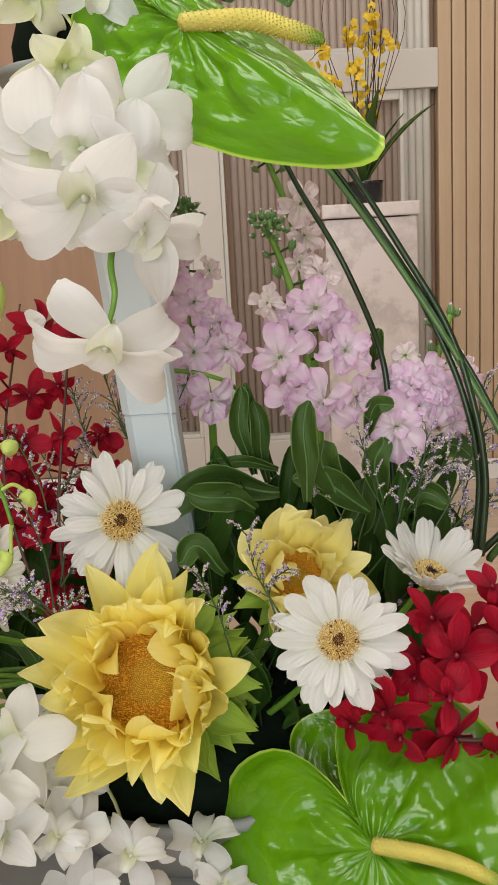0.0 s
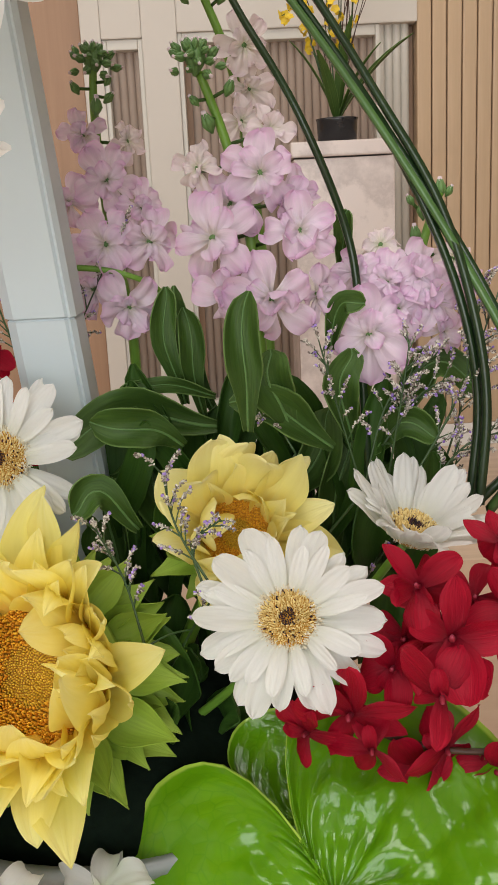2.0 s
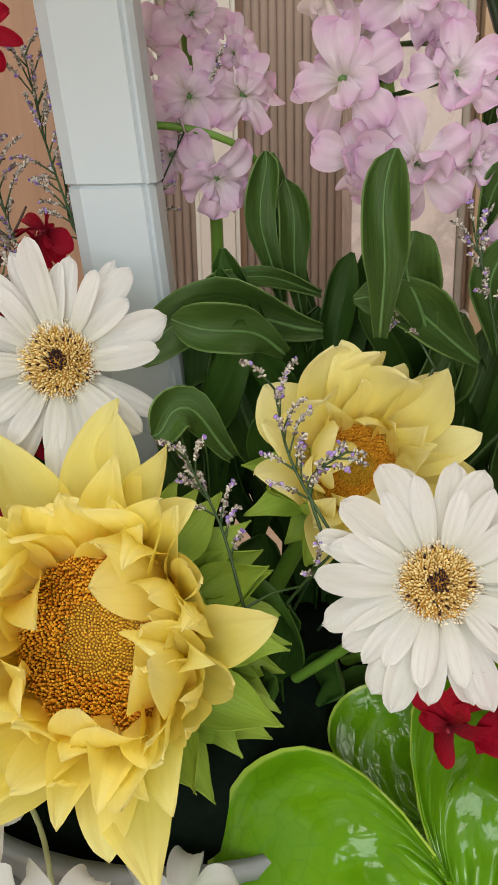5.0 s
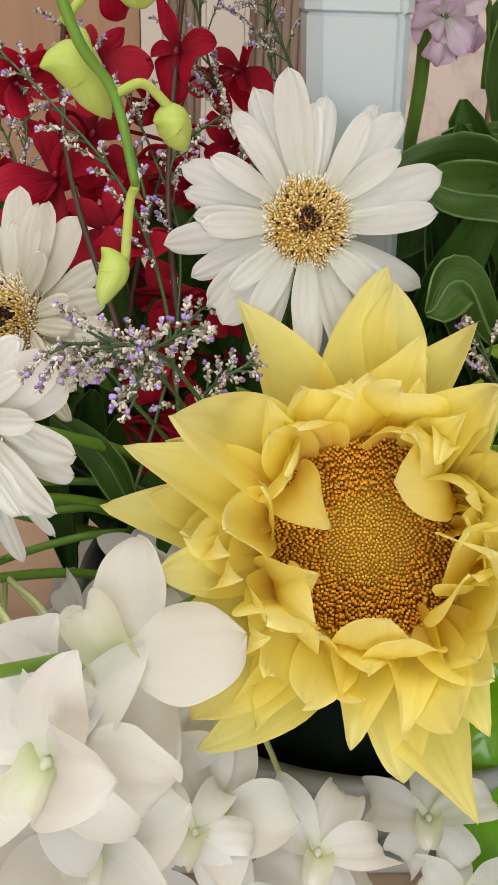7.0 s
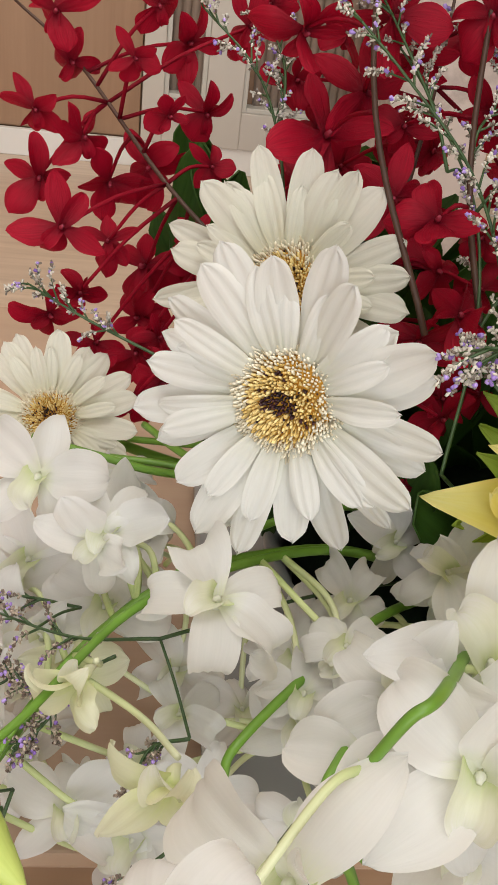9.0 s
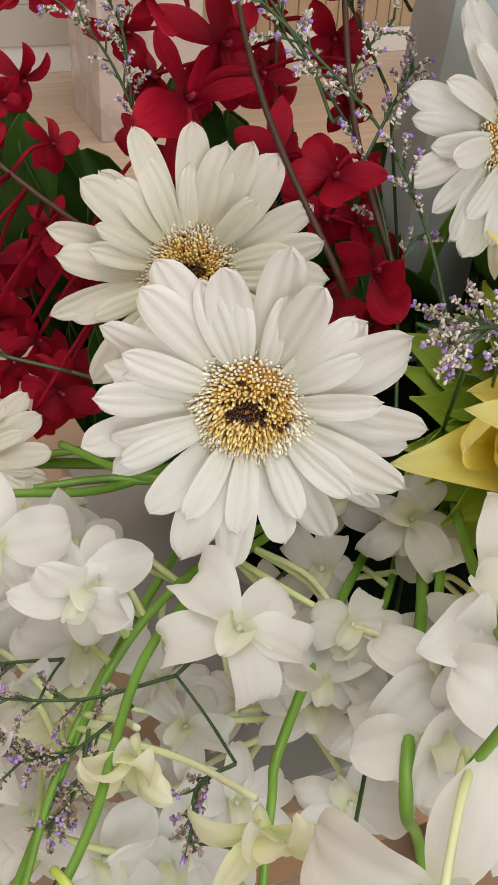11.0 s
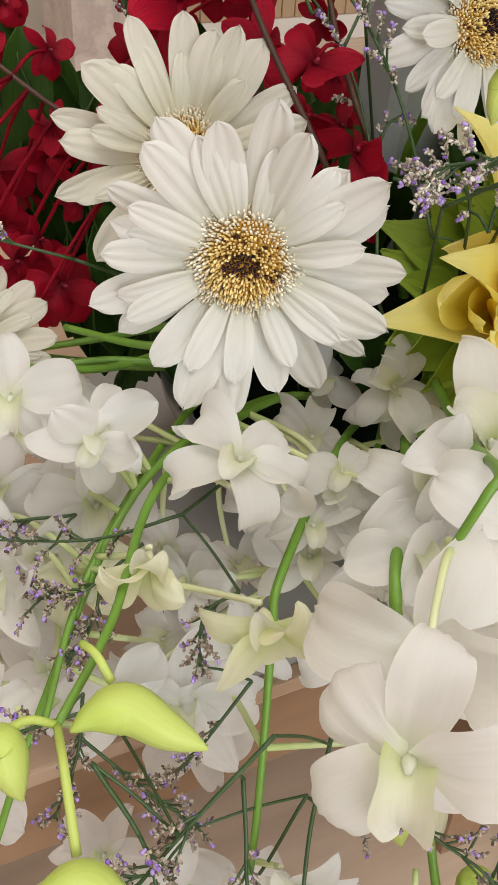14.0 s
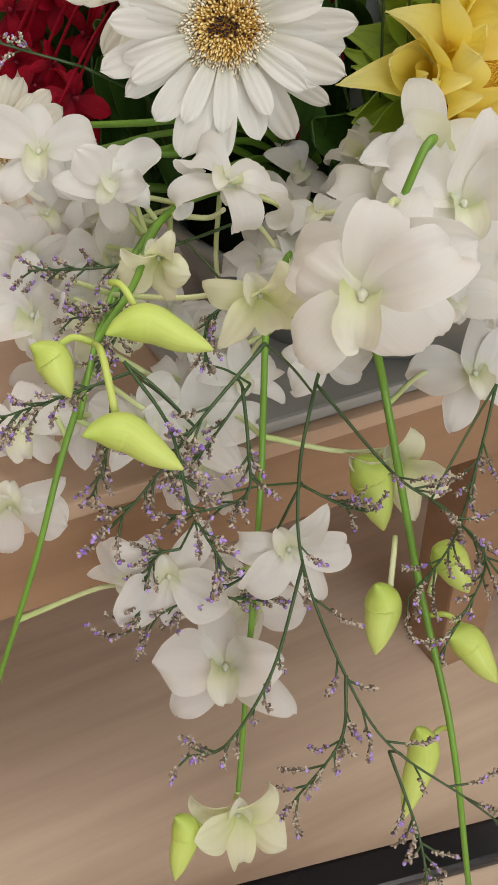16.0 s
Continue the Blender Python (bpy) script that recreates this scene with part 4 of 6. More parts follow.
LEFT_FLOWERS = [
    (-0.281, 0.638, 0.516, 8, 14, -50, 0.0380, 2),
    (-0.322, 0.686, 0.51, 36, -2, -26, 0.0264, 0),
    (-0.226, 0.647, 0.488, 29, 20, -48, 0.0256, 0),
    (-0.217, 0.6, 0.513, -58, 22, 162, 0.0328, 0),
    (-0.353, 0.706, 0.522, 59, 0, -26, 0.0324, 0),
    (-0.327, 0.682, 0.508, 58, 34, -30, 0.0267, 0),
    (-0.372, 0.691, 0.442, 55, 1, -26, 0.0375, 0),
    (-0.394, 0.654, 0.399, 66, 1, -25, 0.0338, 0),
    (-0.323, 0.697, 0.461, 59, 5, -20, 0.0337, 0),
    (-0.342, 0.754, 0.469, 50, -5, -1, 0.0296, 0),
    (-0.317, 0.754, 0.451, 29, 40, -44, 0.0273, 0),
    (-0.337, 0.685, 0.43, 36, -5, -1, 0.0283, 1),
    (-0.289, 0.699, 0.42, 32, 16, -23, 0.0296, 0),
    (-0.335, 0.641, 0.393, 33, -2, 5, 0.0294, 0),
    (-0.288, 0.635, 0.389, -36, -11, 167, 0.0269, 0),
    (-0.367, 0.723, 0.45, 46, -3, 2, 0.0296, 0),
    (-0.258, 0.681, 0.414, 29, -1, 6, 0.0263, 0),
    (-0.361, 0.73, 0.458, 47, 17, -33, 0.0323, 0),
    (-0.351, 0.696, 0.44, -61, 17, 168, 0.0263, 0),
    (-0.32, 0.72, 0.454, 50, 6, -14, 0.0275, 0),
    (-0.379, 0.708, 0.369, -44, 4, 168, 0.0316, 0),
    (-0.359, 0.707, 0.398, 31, 19, -47, 0.031, 0),
    (-0.302, 0.67, 0.389, -14, 38, -126, 0.0267, 0),
    (-0.294, 0.644, 0.346, -57, 10, 161, 0.0316, 0),
    (-0.35, 0.629, 0.293, 28, 5, -49, 0.0288, 0),
    (-0.24, 0.644, 0.464, 36, 1, -21, 0.0257, 0),
    (-0.225, 0.648, 0.478, 23, 32, -64, 0.0257, 0),
    (-0.317, 0.74, 0.481, 42, -0, -23, 0.0262, 0),
]
LEFT_STEMS = [
    ((-0.265, 0.625, 0.461), (-0.275, 0.611, 0.438), (-0.299, 0.57, 0.373), (-0.327, 0.534, 0.246), (-0.335, 0.524, 0.212)),
    ((-0.31, 0.678, 0.48), (-0.373, 0.629, 0.415), (-0.409, 0.606, 0.35), (-0.449, 0.598, 0.264)),
    ((-0.304, 0.661, 0.497), (-0.347, 0.598, 0.496), (-0.376, 0.567, 0.491)),
    ((-0.255, 0.737, 0.477), (-0.316, 0.679, 0.472), (-0.348, 0.649, 0.452), (-0.373, 0.619, 0.42)),
]
GREEN_FLOWERS = [
    (-0.327, 0.617, 0.497, -89, 12, 153, 0.0244, 1),
    (-0.295, 0.58, 0.488, -87, 27, 168, 0.0301, 1),
]
HANG_FLOWERS = [
    (-0.347, 0.579, 0.338, -68, 7, 161, 0.0367, 0),
    (-0.295, 0.546, 0.363, -68, 24, 172, 0.0324, 0),
    (-0.325, 0.558, 0.276, 40, -3, -30, 0.0437, 0),
    (-0.336, 0.523, 0.193, -73, -4, 159, 0.034, 1),
    (-0.304, 0.635, 0.382, 49, -5, -33, 0.0359, 0),
    (-0.301, 0.579, 0.299, 36, 27, -58, 0.035, 0),
    (-0.216, 0.57, 0.373, -83, 21, 158, 0.0321, 1),
    (-0.41, 0.643, 0.36, -73, -5, 160, 0.033, 0),
]
FILL_FLOWERS = [
    (-0.328, 0.762, 0.486, 43, -2, -22, 0.0283, 0),
    (-0.312, 0.738, 0.467, 14, 32, -76, 0.0283, 0),
    (-0.214, 0.694, 0.471, 33, 9, -40, 0.0296, 0),
    (-0.208, 0.653, 0.459, -27, 22, -165, 0.0294, 0),
    (-0.236, 0.649, 0.438, 22, -6, -27, 0.0294, 0),
    (-0.287, 0.672, 0.419, 31, 8, -56, 0.0276, 0),
    (-0.338, 0.697, 0.436, -47, 18, 170, 0.0281, 0),
    (-0.276, 0.639, 0.403, 32, 5, -13, 0.0269, 0),
    (-0.238, 0.61, 0.424, -43, 29, 173, 0.0279, 0),
    (-0.328, 0.652, 0.389, 20, -2, -22, 0.0269, 0),
    (-0.356, 0.683, 0.376, -49, 3, 157, 0.0283, 0),
    (-0.173, 0.686, 0.485, 25, 19, -60, 0.0283, 0),
    (-0.182, 0.63, 0.48, -2, 36, -123, 0.0291, 0),
    (-0.236, 0.683, 0.445, 26, -8, -30, 0.027, 0),
    (-0.221, 0.604, 0.459, 24, 8, -56, 0.0275, 0),
    (-0.196, 0.59, 0.457, 34, -0, -20, 0.0264, 0),
]
LOW_BUDS = [
    (-0.3627, 0.5807, 0.5088, -0.3574, 0.5672, 0.5025, -0.3363, 0.5393, 0.4919, 0.017),
    (-0.3760, 0.5670, 0.4910, -0.3913, 0.573, 0.4888, -0.3916, 0.5548, 0.4767, 0.0158),
    (-0.3760, 0.5670, 0.4910, -0.3821, 0.528, 0.4821, -0.3668, 0.5013, 0.4694, 0.0158),
    (-0.2395, 0.533, 0.3585, -0.2516, 0.5167, 0.3381, -0.2691, 0.5, 0.3173, 0.0201),
    (-0.2218, 0.5206, 0.3207, -0.2093, 0.5271, 0.3429, -0.2083, 0.5058, 0.328, 0.021),
    (-0.2299, 0.5089, 0.3184, -0.2178, 0.4957, 0.3167, -0.2131, 0.4694, 0.2979, 0.0191),
    (-0.2332, 0.478, 0.2624, -0.2412, 0.4773, 0.2633, -0.2704, 0.4584, 0.2327, 0.018),
    (-0.3584, 0.5217, 0.188, -0.3609, 0.5269, 0.1994, -0.3812, 0.5103, 0.1771, 0.0175),
    (-0.2155, 0.5767, 0.3754, -0.2273, 0.575, 0.3729, -0.2345, 0.5492, 0.3474, 0.0245),
]
orchid_spray("white orchid spray cascading from the upper bowl", TOP_FLOWERS, TOP_BUDS, TOP_STEMS, 1, 0.0024)
orchid_spray("white orchid spray spilling over the lower bowl", FRONT_FLOWERS, [], FRONT_STEMS, 2, 0.0028)
orchid_spray("white orchid spray hanging beside the daisies", LEFT_FLOWERS, LOW_BUDS[:3], LEFT_STEMS[1:3], 3, 0.0024)
orchid_spray("greenish half-open orchid spray with yellow-green buds", GREEN_FLOWERS, [], LEFT_STEMS[3:], 4, 0.0024)
orchid_spray("white orchid spray crowded against the bowl", FILL_FLOWERS, [], [[(-0.16, 0.71, 0.46), (-0.20, 0.665, 0.46), (-0.24, 0.65, 0.43)]], 6, 0.0024)
orchid_spray("white orchid spray trailing below the table edge", HANG_FLOWERS, LOW_BUDS[3:], [LEFT_STEMS[0]], 5, 0.0024)


# ---- crimson orchid sprays ----
def red_meshes():
    rng = random.Random(11)
    out = []
    for k in range(7):
        a = rng.uniform(0.85, 1.2)
        p = Geo().grid(bloom(1.05, [0.07 * a, 0.16 * a, 0.27 * a, 0.34 * a, 0.37 * a, 0.34 * a, 0.25 * a, 0.10 * a], rng.uniform(-10, 20), rng.uniform(-60, 25), rng.uniform(-40, 30), rng.uniform(-0.5, 0.4), rng.uniform(-0.1, 0.2), rng.uniform(-25, 25), rng.uniform(-0.1, 0.1), 0.012, 3.0, 0.035, 1.1, 0.0, rng.random() * 6, 13, 9))
        a = rng.uniform(0.8, 1.2)
        q = Geo().grid(bloom(1.0, [0.07 * a, 0.12 * a, 0.18 * a, 0.225 * a, 0.24 * a, 0.21 * a, 0.14 * a, 0.05 * a], rng.uniform(-10, 20), rng.uniform(-70, 25), rng.uniform(-50, 30), rng.uniform(-0.5, 0.5), rng.uniform(-0.1, 0.2), rng.uniform(-30, 30), rng.uniform(-0.1, 0.1), 0.012, 3.0, 0.035, 1.1, 0.0, rng.random() * 6, 13, 9))
        lip = Geo()
        lip.grid(bloom(0.62, [0.12, 0.18, 0.20, 0.24, 0.28, 0.27, 0.2, 0.08], 38, -75, -20, 0.6, 0.0, 0, 0, 0.02, 3.0, 0.05, 1.8, 0.02, rng.random() * 6, 12, 9), 0)
        lip.tube([(0, 0, 0), (0, 0.02, 0.18), (0, -0.03, 0.24)], (0.05, 0.055, 0.03), 8, 1, steps=3)
        out.append((p.mesh("petal", RED), q.mesh("petal", RED), lip.mesh("flower", RED, RED_THROAT)))
    return out


RED_SETS = red_meshes()


def red_spray(label, flowers, stems, seed, thick=0.0026, scale=1.1):
    rng = random.Random(seed)
    curves = [smooth(s, 8) for s in stems]
    every = [p for c in curves for p in c]
    spray = thing("red_orchid_spray", stems[0][0], label, "orchid", "crimson orchid sprays")
    for c in curves:
        part("stem", Geo().tube(c, (thick, thick * 0.6), 7).mesh("stem", STEM_RED), spray, Matrix())
    for row in flowers:
        m = sized(at_world(row), row[6] * scale * rng.uniform(0.8, 1.2))
        fl = part("flower", rng.choice(RED_SETS)[2], spray, m @ rz(180))
        for k, a in enumerate((0, 68, -68, 145, -145)):
            part("petal", rng.choice(RED_SETS)[0 if k > 2 else 1], fl, m @ rz(a + rng.uniform(-22, 22)) @ rx(rng.uniform(-55, 40)) @ Matrix.Rotation(radians(rng.uniform(-35, 35)), 4, "Y") @ Matrix.Diagonal((rng.uniform(0.85, 1.2), rng.uniform(0.85, 1.2), 1, 1)))
        back = m @ Vector((0, 0, -0.1))
        near = min(every, key=lambda q: (q - back).length)
        if (near - back).length < 0.09:
            part("pedicel", Geo().tube([near, near.lerp(back, 0.5) + Vector((0, 0, 0.004)), back], (0.0012, 0.001), 5, steps=3).mesh("pedicel", RED), fl, Matrix())


RED_RIGHT = [
    (0.166, 0.641, 0.61, 61, 0, -15, 0.0228),
    (0.132, 0.603, 0.575, 62, 8, -23, 0.0296),
    (0.122, 0.637, 0.589, 56, -29, -11, 0.0239),
    (0.176, 0.632, 0.572, 61, 21, -15, 0.0257),
    (0.123, 0.587, 0.553, -94, 9, 167, 0.0223),
    (0.084, 0.632, 0.519, -86, 30, 158, 0.0243),
    (0.108, 0.637, 0.543, 76, 27, -28, 0.0243),
    (0.06, 0.639, 0.505, -44, 76, -162, 0.019),
    (0.094, 0.627, 0.5, -85, 8, 171, 0.0224),
    (0.139, 0.643, 0.488, -93, 58, 170, 0.0212),
    (0.165, 0.64, 0.475, 80, 64, -7, 0.0212),
    (0.182, 0.642, 0.489, 63, 4, 1, 0.0193),
    (0.156, 0.643, 0.444, -94, -0, 165, 0.0188),
    (0.124, 0.65, 0.469, -90, -22, 168, 0.0196),
    (0.185, 0.656, 0.59, 72, 4, 0, 0.0228),
    (0.177, 0.654, 0.449, -83, 36, -174, 0.0179),
    (0.128, 0.658, 0.581, 52, -21, -13, 0.025),
    (0.156, 0.655, 0.572, 54, 17, -19, 0.0276),
    (0.117, 0.65, 0.553, 15, 71, -95, 0.0237),
    (0.144, 0.638, 0.546, 64, 7, -17, 0.0257),
]
RED_LEFT = [
    (-0.366, 0.884, 0.679, 85, 13, 1, 0.0205),
    (-0.326, 0.859, 0.665, 94, -31, 19, 0.0173),
    (-0.299, 0.931, 0.664, 87, 23, 18, 0.0224),
    (-0.308, 0.851, 0.641, 80, 33, 17, 0.0207),
    (-0.352, 0.884, 0.619, 78, -16, 25, 0.0192),
    (-0.356, 0.817, 0.592, 61, 41, -12, 0.0215),
    (-0.336, 0.859, 0.572, 64, -10, 5, 0.024),
    (-0.316, 0.894, 0.605, 100, -48, -22, 0.0245),
    (-0.287, 0.91, 0.632, 91, 1, 8, 0.0221),
    (-0.244, 0.875, 0.66, 80, 46, -6, 0.0199),
    (-0.268, 0.911, 0.678, 65, 23, 10, 0.024),
    (-0.224, 0.87, 0.686, 70, 13, 16, 0.0219),
    (-0.228, 0.886, 0.636, 79, -24, 18, 0.0201),
    (-0.191, 0.854, 0.678, 102, 40, 24, 0.0215),
    (-0.158, 0.884, 0.686, 79, 29, -31, 0.019),
    (-0.145, 0.858, 0.695, 84, -38, -35, 0.0203),
    (-0.184, 0.858, 0.57, 49, -27, 7, 0.0249),
    (-0.151, 0.811, 0.607, 94, -31, -35, 0.0203),
    (-0.149, 0.821, 0.549, 58, -38, -22, 0.0195),
    (-0.376, 0.894, 0.593, 83, 0, 4, 0.0247),
    (-0.349, 0.841, 0.549, 57, 48, -13, 0.022),
    (-0.303, 0.807, 0.516, 79, -21, 19, 0.0207),
    (-0.338, 0.893, 0.594, 98, -12, 7, 0.0226),
    (-0.284, 0.868, 0.614, 66, -53, 27, 0.0187),
    (-0.36, 0.901, 0.653, 91, 30, 18, 0.0213),
    (-0.257, 0.921, 0.689, 84, 44, -30, 0.0192),
    (-0.374, 0.862, 0.636, 90, -14, 15, 0.0201),
    (-0.316, 0.89, 0.686, 96, -17, 7, 0.0198),
    (-0.214, 0.879, 0.618, 69, -28, 6, 0.0193),
    (-0.147, 0.852, 0.659, 99, -26, -28, 0.0218),
    (-0.207, 0.782, 0.63, 76, -4, -9, 0.0292),
    (-0.187, 0.764, 0.57, 70, 53, -22, 0.0224),
    (-0.17, 0.754, 0.535, 63, 32, -17, 0.0215),
    (-0.183, 0.747, 0.5, 23, 68, -77, 0.0193),
    (-0.174, 0.798, 0.592, -67, 33, -168, 0.022),
    (-0.192, 0.874, 0.639, 58, 19, -37, 0.018),
    (-0.168, 0.869, 0.632, 60, 11, -14, 0.021),
    (-0.15, 0.8, 0.584, 38, 55, -62, 0.0206),
    (-0.178, 0.776, 0.56, -21, 55, -135, 0.0188),
    (-0.168, 0.766, 0.539, -53, 22, -172, 0.018),
    (-0.18, 0.753, 0.519, -68, -11, 165, 0.0154),
    (-0.301, 0.889, 0.535, 57, 51, -50, 0.0219),
    (-0.276, 0.858, 0.539, 69, 20, -41, 0.0251),
    (-0.258, 0.863, 0.512, 76, 2, -32, 0.0241),
    (-0.318, 0.84, 0.517, 74, -19, 6, 0.0242),
    (-0.289, 0.859, 0.495, 60, -41, 20, 0.0249),
    (-0.316, 0.877, 0.553, 70, -11, -20, 0.0244),
    (-0.287, 0.876, 0.557, 59, -70, 32, 0.0228),
    (-0.25, 0.888, 0.541, 19, 69, -65, 0.0265),
    (-0.238, 0.869, 0.526, 43, 29, -30, 0.023),
    (-0.318, 0.873, 0.523, 50, -62, 16, 0.0224),
    (-0.365, 0.844, 0.534, 80, 63, 13, 0.0195),
    (-0.34, 0.839, 0.521, 48, 17, 14, 0.0221),
    (-0.317, 0.8, 0.511, 72, 17, -15, 0.0203),
    (-0.306, 0.833, 0.53, 61, -13, 32, 0.0199),
    (-0.291, 0.85, 0.582, 56, -24, 14, 0.0211),
    (-0.239, 0.859, 0.612, 87, 47, 8, 0.0198),
    (-0.21, 0.873, 0.582, 91, 22, 8, 0.022),
    (-0.118, 0.882, 0.617, 88, -13, -24, 0.0191),
    (-0.125, 0.833, 0.565, 88, -79, -1, 0.02),
    (-0.137, 0.798, 0.527, 50, 19, -60, 0.0183),
    (-0.197, 0.799, 0.522, 70, -34, -6, 0.0195),
]
RED_BACK = [
    (-0.223, 0.829, 0.783, 102, -18, -2, 0.0218),
    (-0.181, 0.79, 0.806, 98, -46, 14, 0.0206),
    (-0.228, 0.782, 0.744, 74, -6, 21, 0.0198),
    (-0.18, 0.833, 0.748, 92, 4, 4, 0.0223),
    (-0.213, 0.815, 0.7, 86, -22, 22, 0.0211),
    (-0.174, 0.802, 0.706, 86, -9, -16, 0.0222),
    (-0.235, 0.818, 0.646, 54, 35, -17, 0.0242),
    (-0.191, 0.762, 0.628, 61, 18, -22, 0.0204),
    (-0.218, 0.823, 0.666, 72, 14, 16, 0.0234),
    (-0.23, 0.782, 0.77, 104, 35, -8, 0.0207),
    (-0.18, 0.737, 0.595, 50, -34, 10, 0.0182),
    (-0.154, 0.779, 0.795, 72, 19, -21, 0.0218),
    (-0.208, 0.834, 0.739, 66, -45, 33, 0.0241),
    (-0.252, 0.819, 0.69, 102, 34, 29, 0.0217),
    (-0.198, 0.823, 0.653, 73, 41, -12, 0.0196),
]
RED_STEMS = [
    ((-0.17, 0.731, 0.586), (-0.178, 0.777, 0.654), (-0.17, 0.834, 0.774), (-0.178, 0.865, 0.819)),
    ((-0.195, 0.732, 0.587), (-0.225, 0.784, 0.681), (-0.216, 0.866, 0.821)),
    ((-0.202, 0.769, 0.537), (-0.196, 0.806, 0.602), (-0.178, 0.853, 0.667), (-0.165, 0.897, 0.706)),
    ((-0.26, 0.818, 0.572), (-0.307, 0.853, 0.607), (-0.358, 0.907, 0.653), (-0.395, 0.946, 0.674)),
    ((-0.247, 0.824, 0.586), (-0.259, 0.864, 0.632), (-0.291, 0.923, 0.691)),
]
RED_RIGHT_STEMS = [
    ((0.066, 0.68, 0.505), (0.11, 0.655, 0.489), (0.154, 0.642, 0.485), (0.192, 0.651, 0.484)),
    ((0.084, 0.684, 0.524), (0.126, 0.65, 0.556), (0.174, 0.642, 0.572)),
]
red_spray("deep crimson orchid spray beside the green spathes", RED_RIGHT, RED_RIGHT_STEMS, 1)
red_spray("deep crimson orchid spray behind the white daisies", RED_LEFT, RED_STEMS[2:4], 2, 0.0014, 0.9)
red_spray("upright crimson orchid spray beside the grey post", RED_BACK, RED_STEMS[:2], 3, 0.0016)


# ---- stock spikes ----
def stock_meshes(mat, seed):
    rng = random.Random(seed)
    out = []
    for _ in range(12):
        a = rng.uniform(0.85, 1.15)
        out.append(Geo().grid(bloom(rng.uniform(0.9, 1.12), [0.05, 0.08 * a, 0.15 * a, 0.24 * a, 0.31 * a, 0.34 * a, 0.30 * a, 0.17 * a], rng.uniform(10, 55), rng.uniform(-95, -20), rng.uniform(-70, 40), rng.uniform(-0.4, 0.5), rng.uniform(-0.2, 0.2), rng.uniform(-22, 22), rng.uniform(-0.08, 0.08), 0.035, 2.0, rng.uniform(0.05, 0.12), rng.uniform(1.0, 2.0), 0.03, rng.random() * 6, 15, 13)).mesh("petal", mat))
    return out


STOCK_SETS = (stock_meshes(PINK, 3), stock_meshes(PINK_PALE, 4))
STOCK_EYE = Geo().lathe([(0.05, -0.35), (0.1, -0.1), (0.10, 0.06), (0.08, 0.12), (0.02, 0.15)], 8).mesh("floret", BUD_GREEN)


def stock_bud(r):
    g = Geo()
    for k in range(5):
        a = k * 1.2566
        g.tube([(0, 0, -r * 0.9), (math.cos(a) * r * 0.32, math.sin(a) * r * 0.32, 0), (math.cos(a) * r * 0.16, math.sin(a) * r * 0.16, r * 0.9)], (r * 0.1, r * 0.34, r * 0.1), 6, 0, steps=3)
    g.tube([(0, 0, 0), (0, 0, r * 1.15)], (r * 0.35, r * 0.22), 7, 1)
    return g.mesh("bud", BUD_GREEN, PINK_PALE)


def stock(label, florets, buds, stems, seed):
    rng = random.Random(seed)
    curves = [smooth(s, 8) for s in stems]
    every = [p for c in curves for p in c]
    s = thing("stock_spike", stems[0][0], label, "flower", "stock spikes")
    for c in curves:
        part("stem", Geo().tube(c, (0.0042, 0.0028), 8).mesh("stem", STEM), s, Matrix())
    for row in florets:
        m = sized(at_world(row), row[6] * 1.15)
        fl = part("floret", STOCK_EYE, s, m)
        pal = STOCK_SETS[int(row[7])]
        turn = rng.uniform(0, 90)
        for k in range(5):
            part("petal", rng.choice(pal), fl, m @ rz(turn + 72 * k + rng.uniform(-12, 12)) @ rx(rng.uniform(-14, 12)))
        for k in range(5):
            part("petal", rng.choice(pal), fl, m @ rz(turn + 36 + 72 * k + rng.uniform(-20, 20)) @ Matrix.Translation((0, 0, 0.05)) @ rx(rng.uniform(8, 40)) @ Matrix.Diagonal((0.7, rng.uniform(0.55, 0.8), 0.7, 1)))
        back = m @ Vector((0, 0, -0.3))
        near = min(every, key=lambda q: (q - back).length)
        part("pedicel", Geo().tube([near, back], (0.0013, 0.0013), 5).mesh("pedicel", LEAF_MID), fl, Matrix())
    for row in buds:
        m, r = at_world(row), row[6]
        b = part("bud", stock_bud(r * 0.75), s, m @ rx(-50))
        if r > 0.0125:
            for k in range(17):
                q = m @ rz(137.5 * k) @ Matrix.Translation((0, r * (0.3 + 0.055 * k), r * (0.55 - 0.05 * k))) @ rx(-60 + rng.uniform(-18, 18))
                part("bud", stock_bud(r * rng.uniform(0.26, 0.36)), s, q)
        near = min(every, key=lambda q: (q - m.translation).length)
        part("pedicel", Geo().tube([near, m.translation], (0.0012, 0.0012), 5).mesh("pedicel", LEAF_MID), b, Matrix())


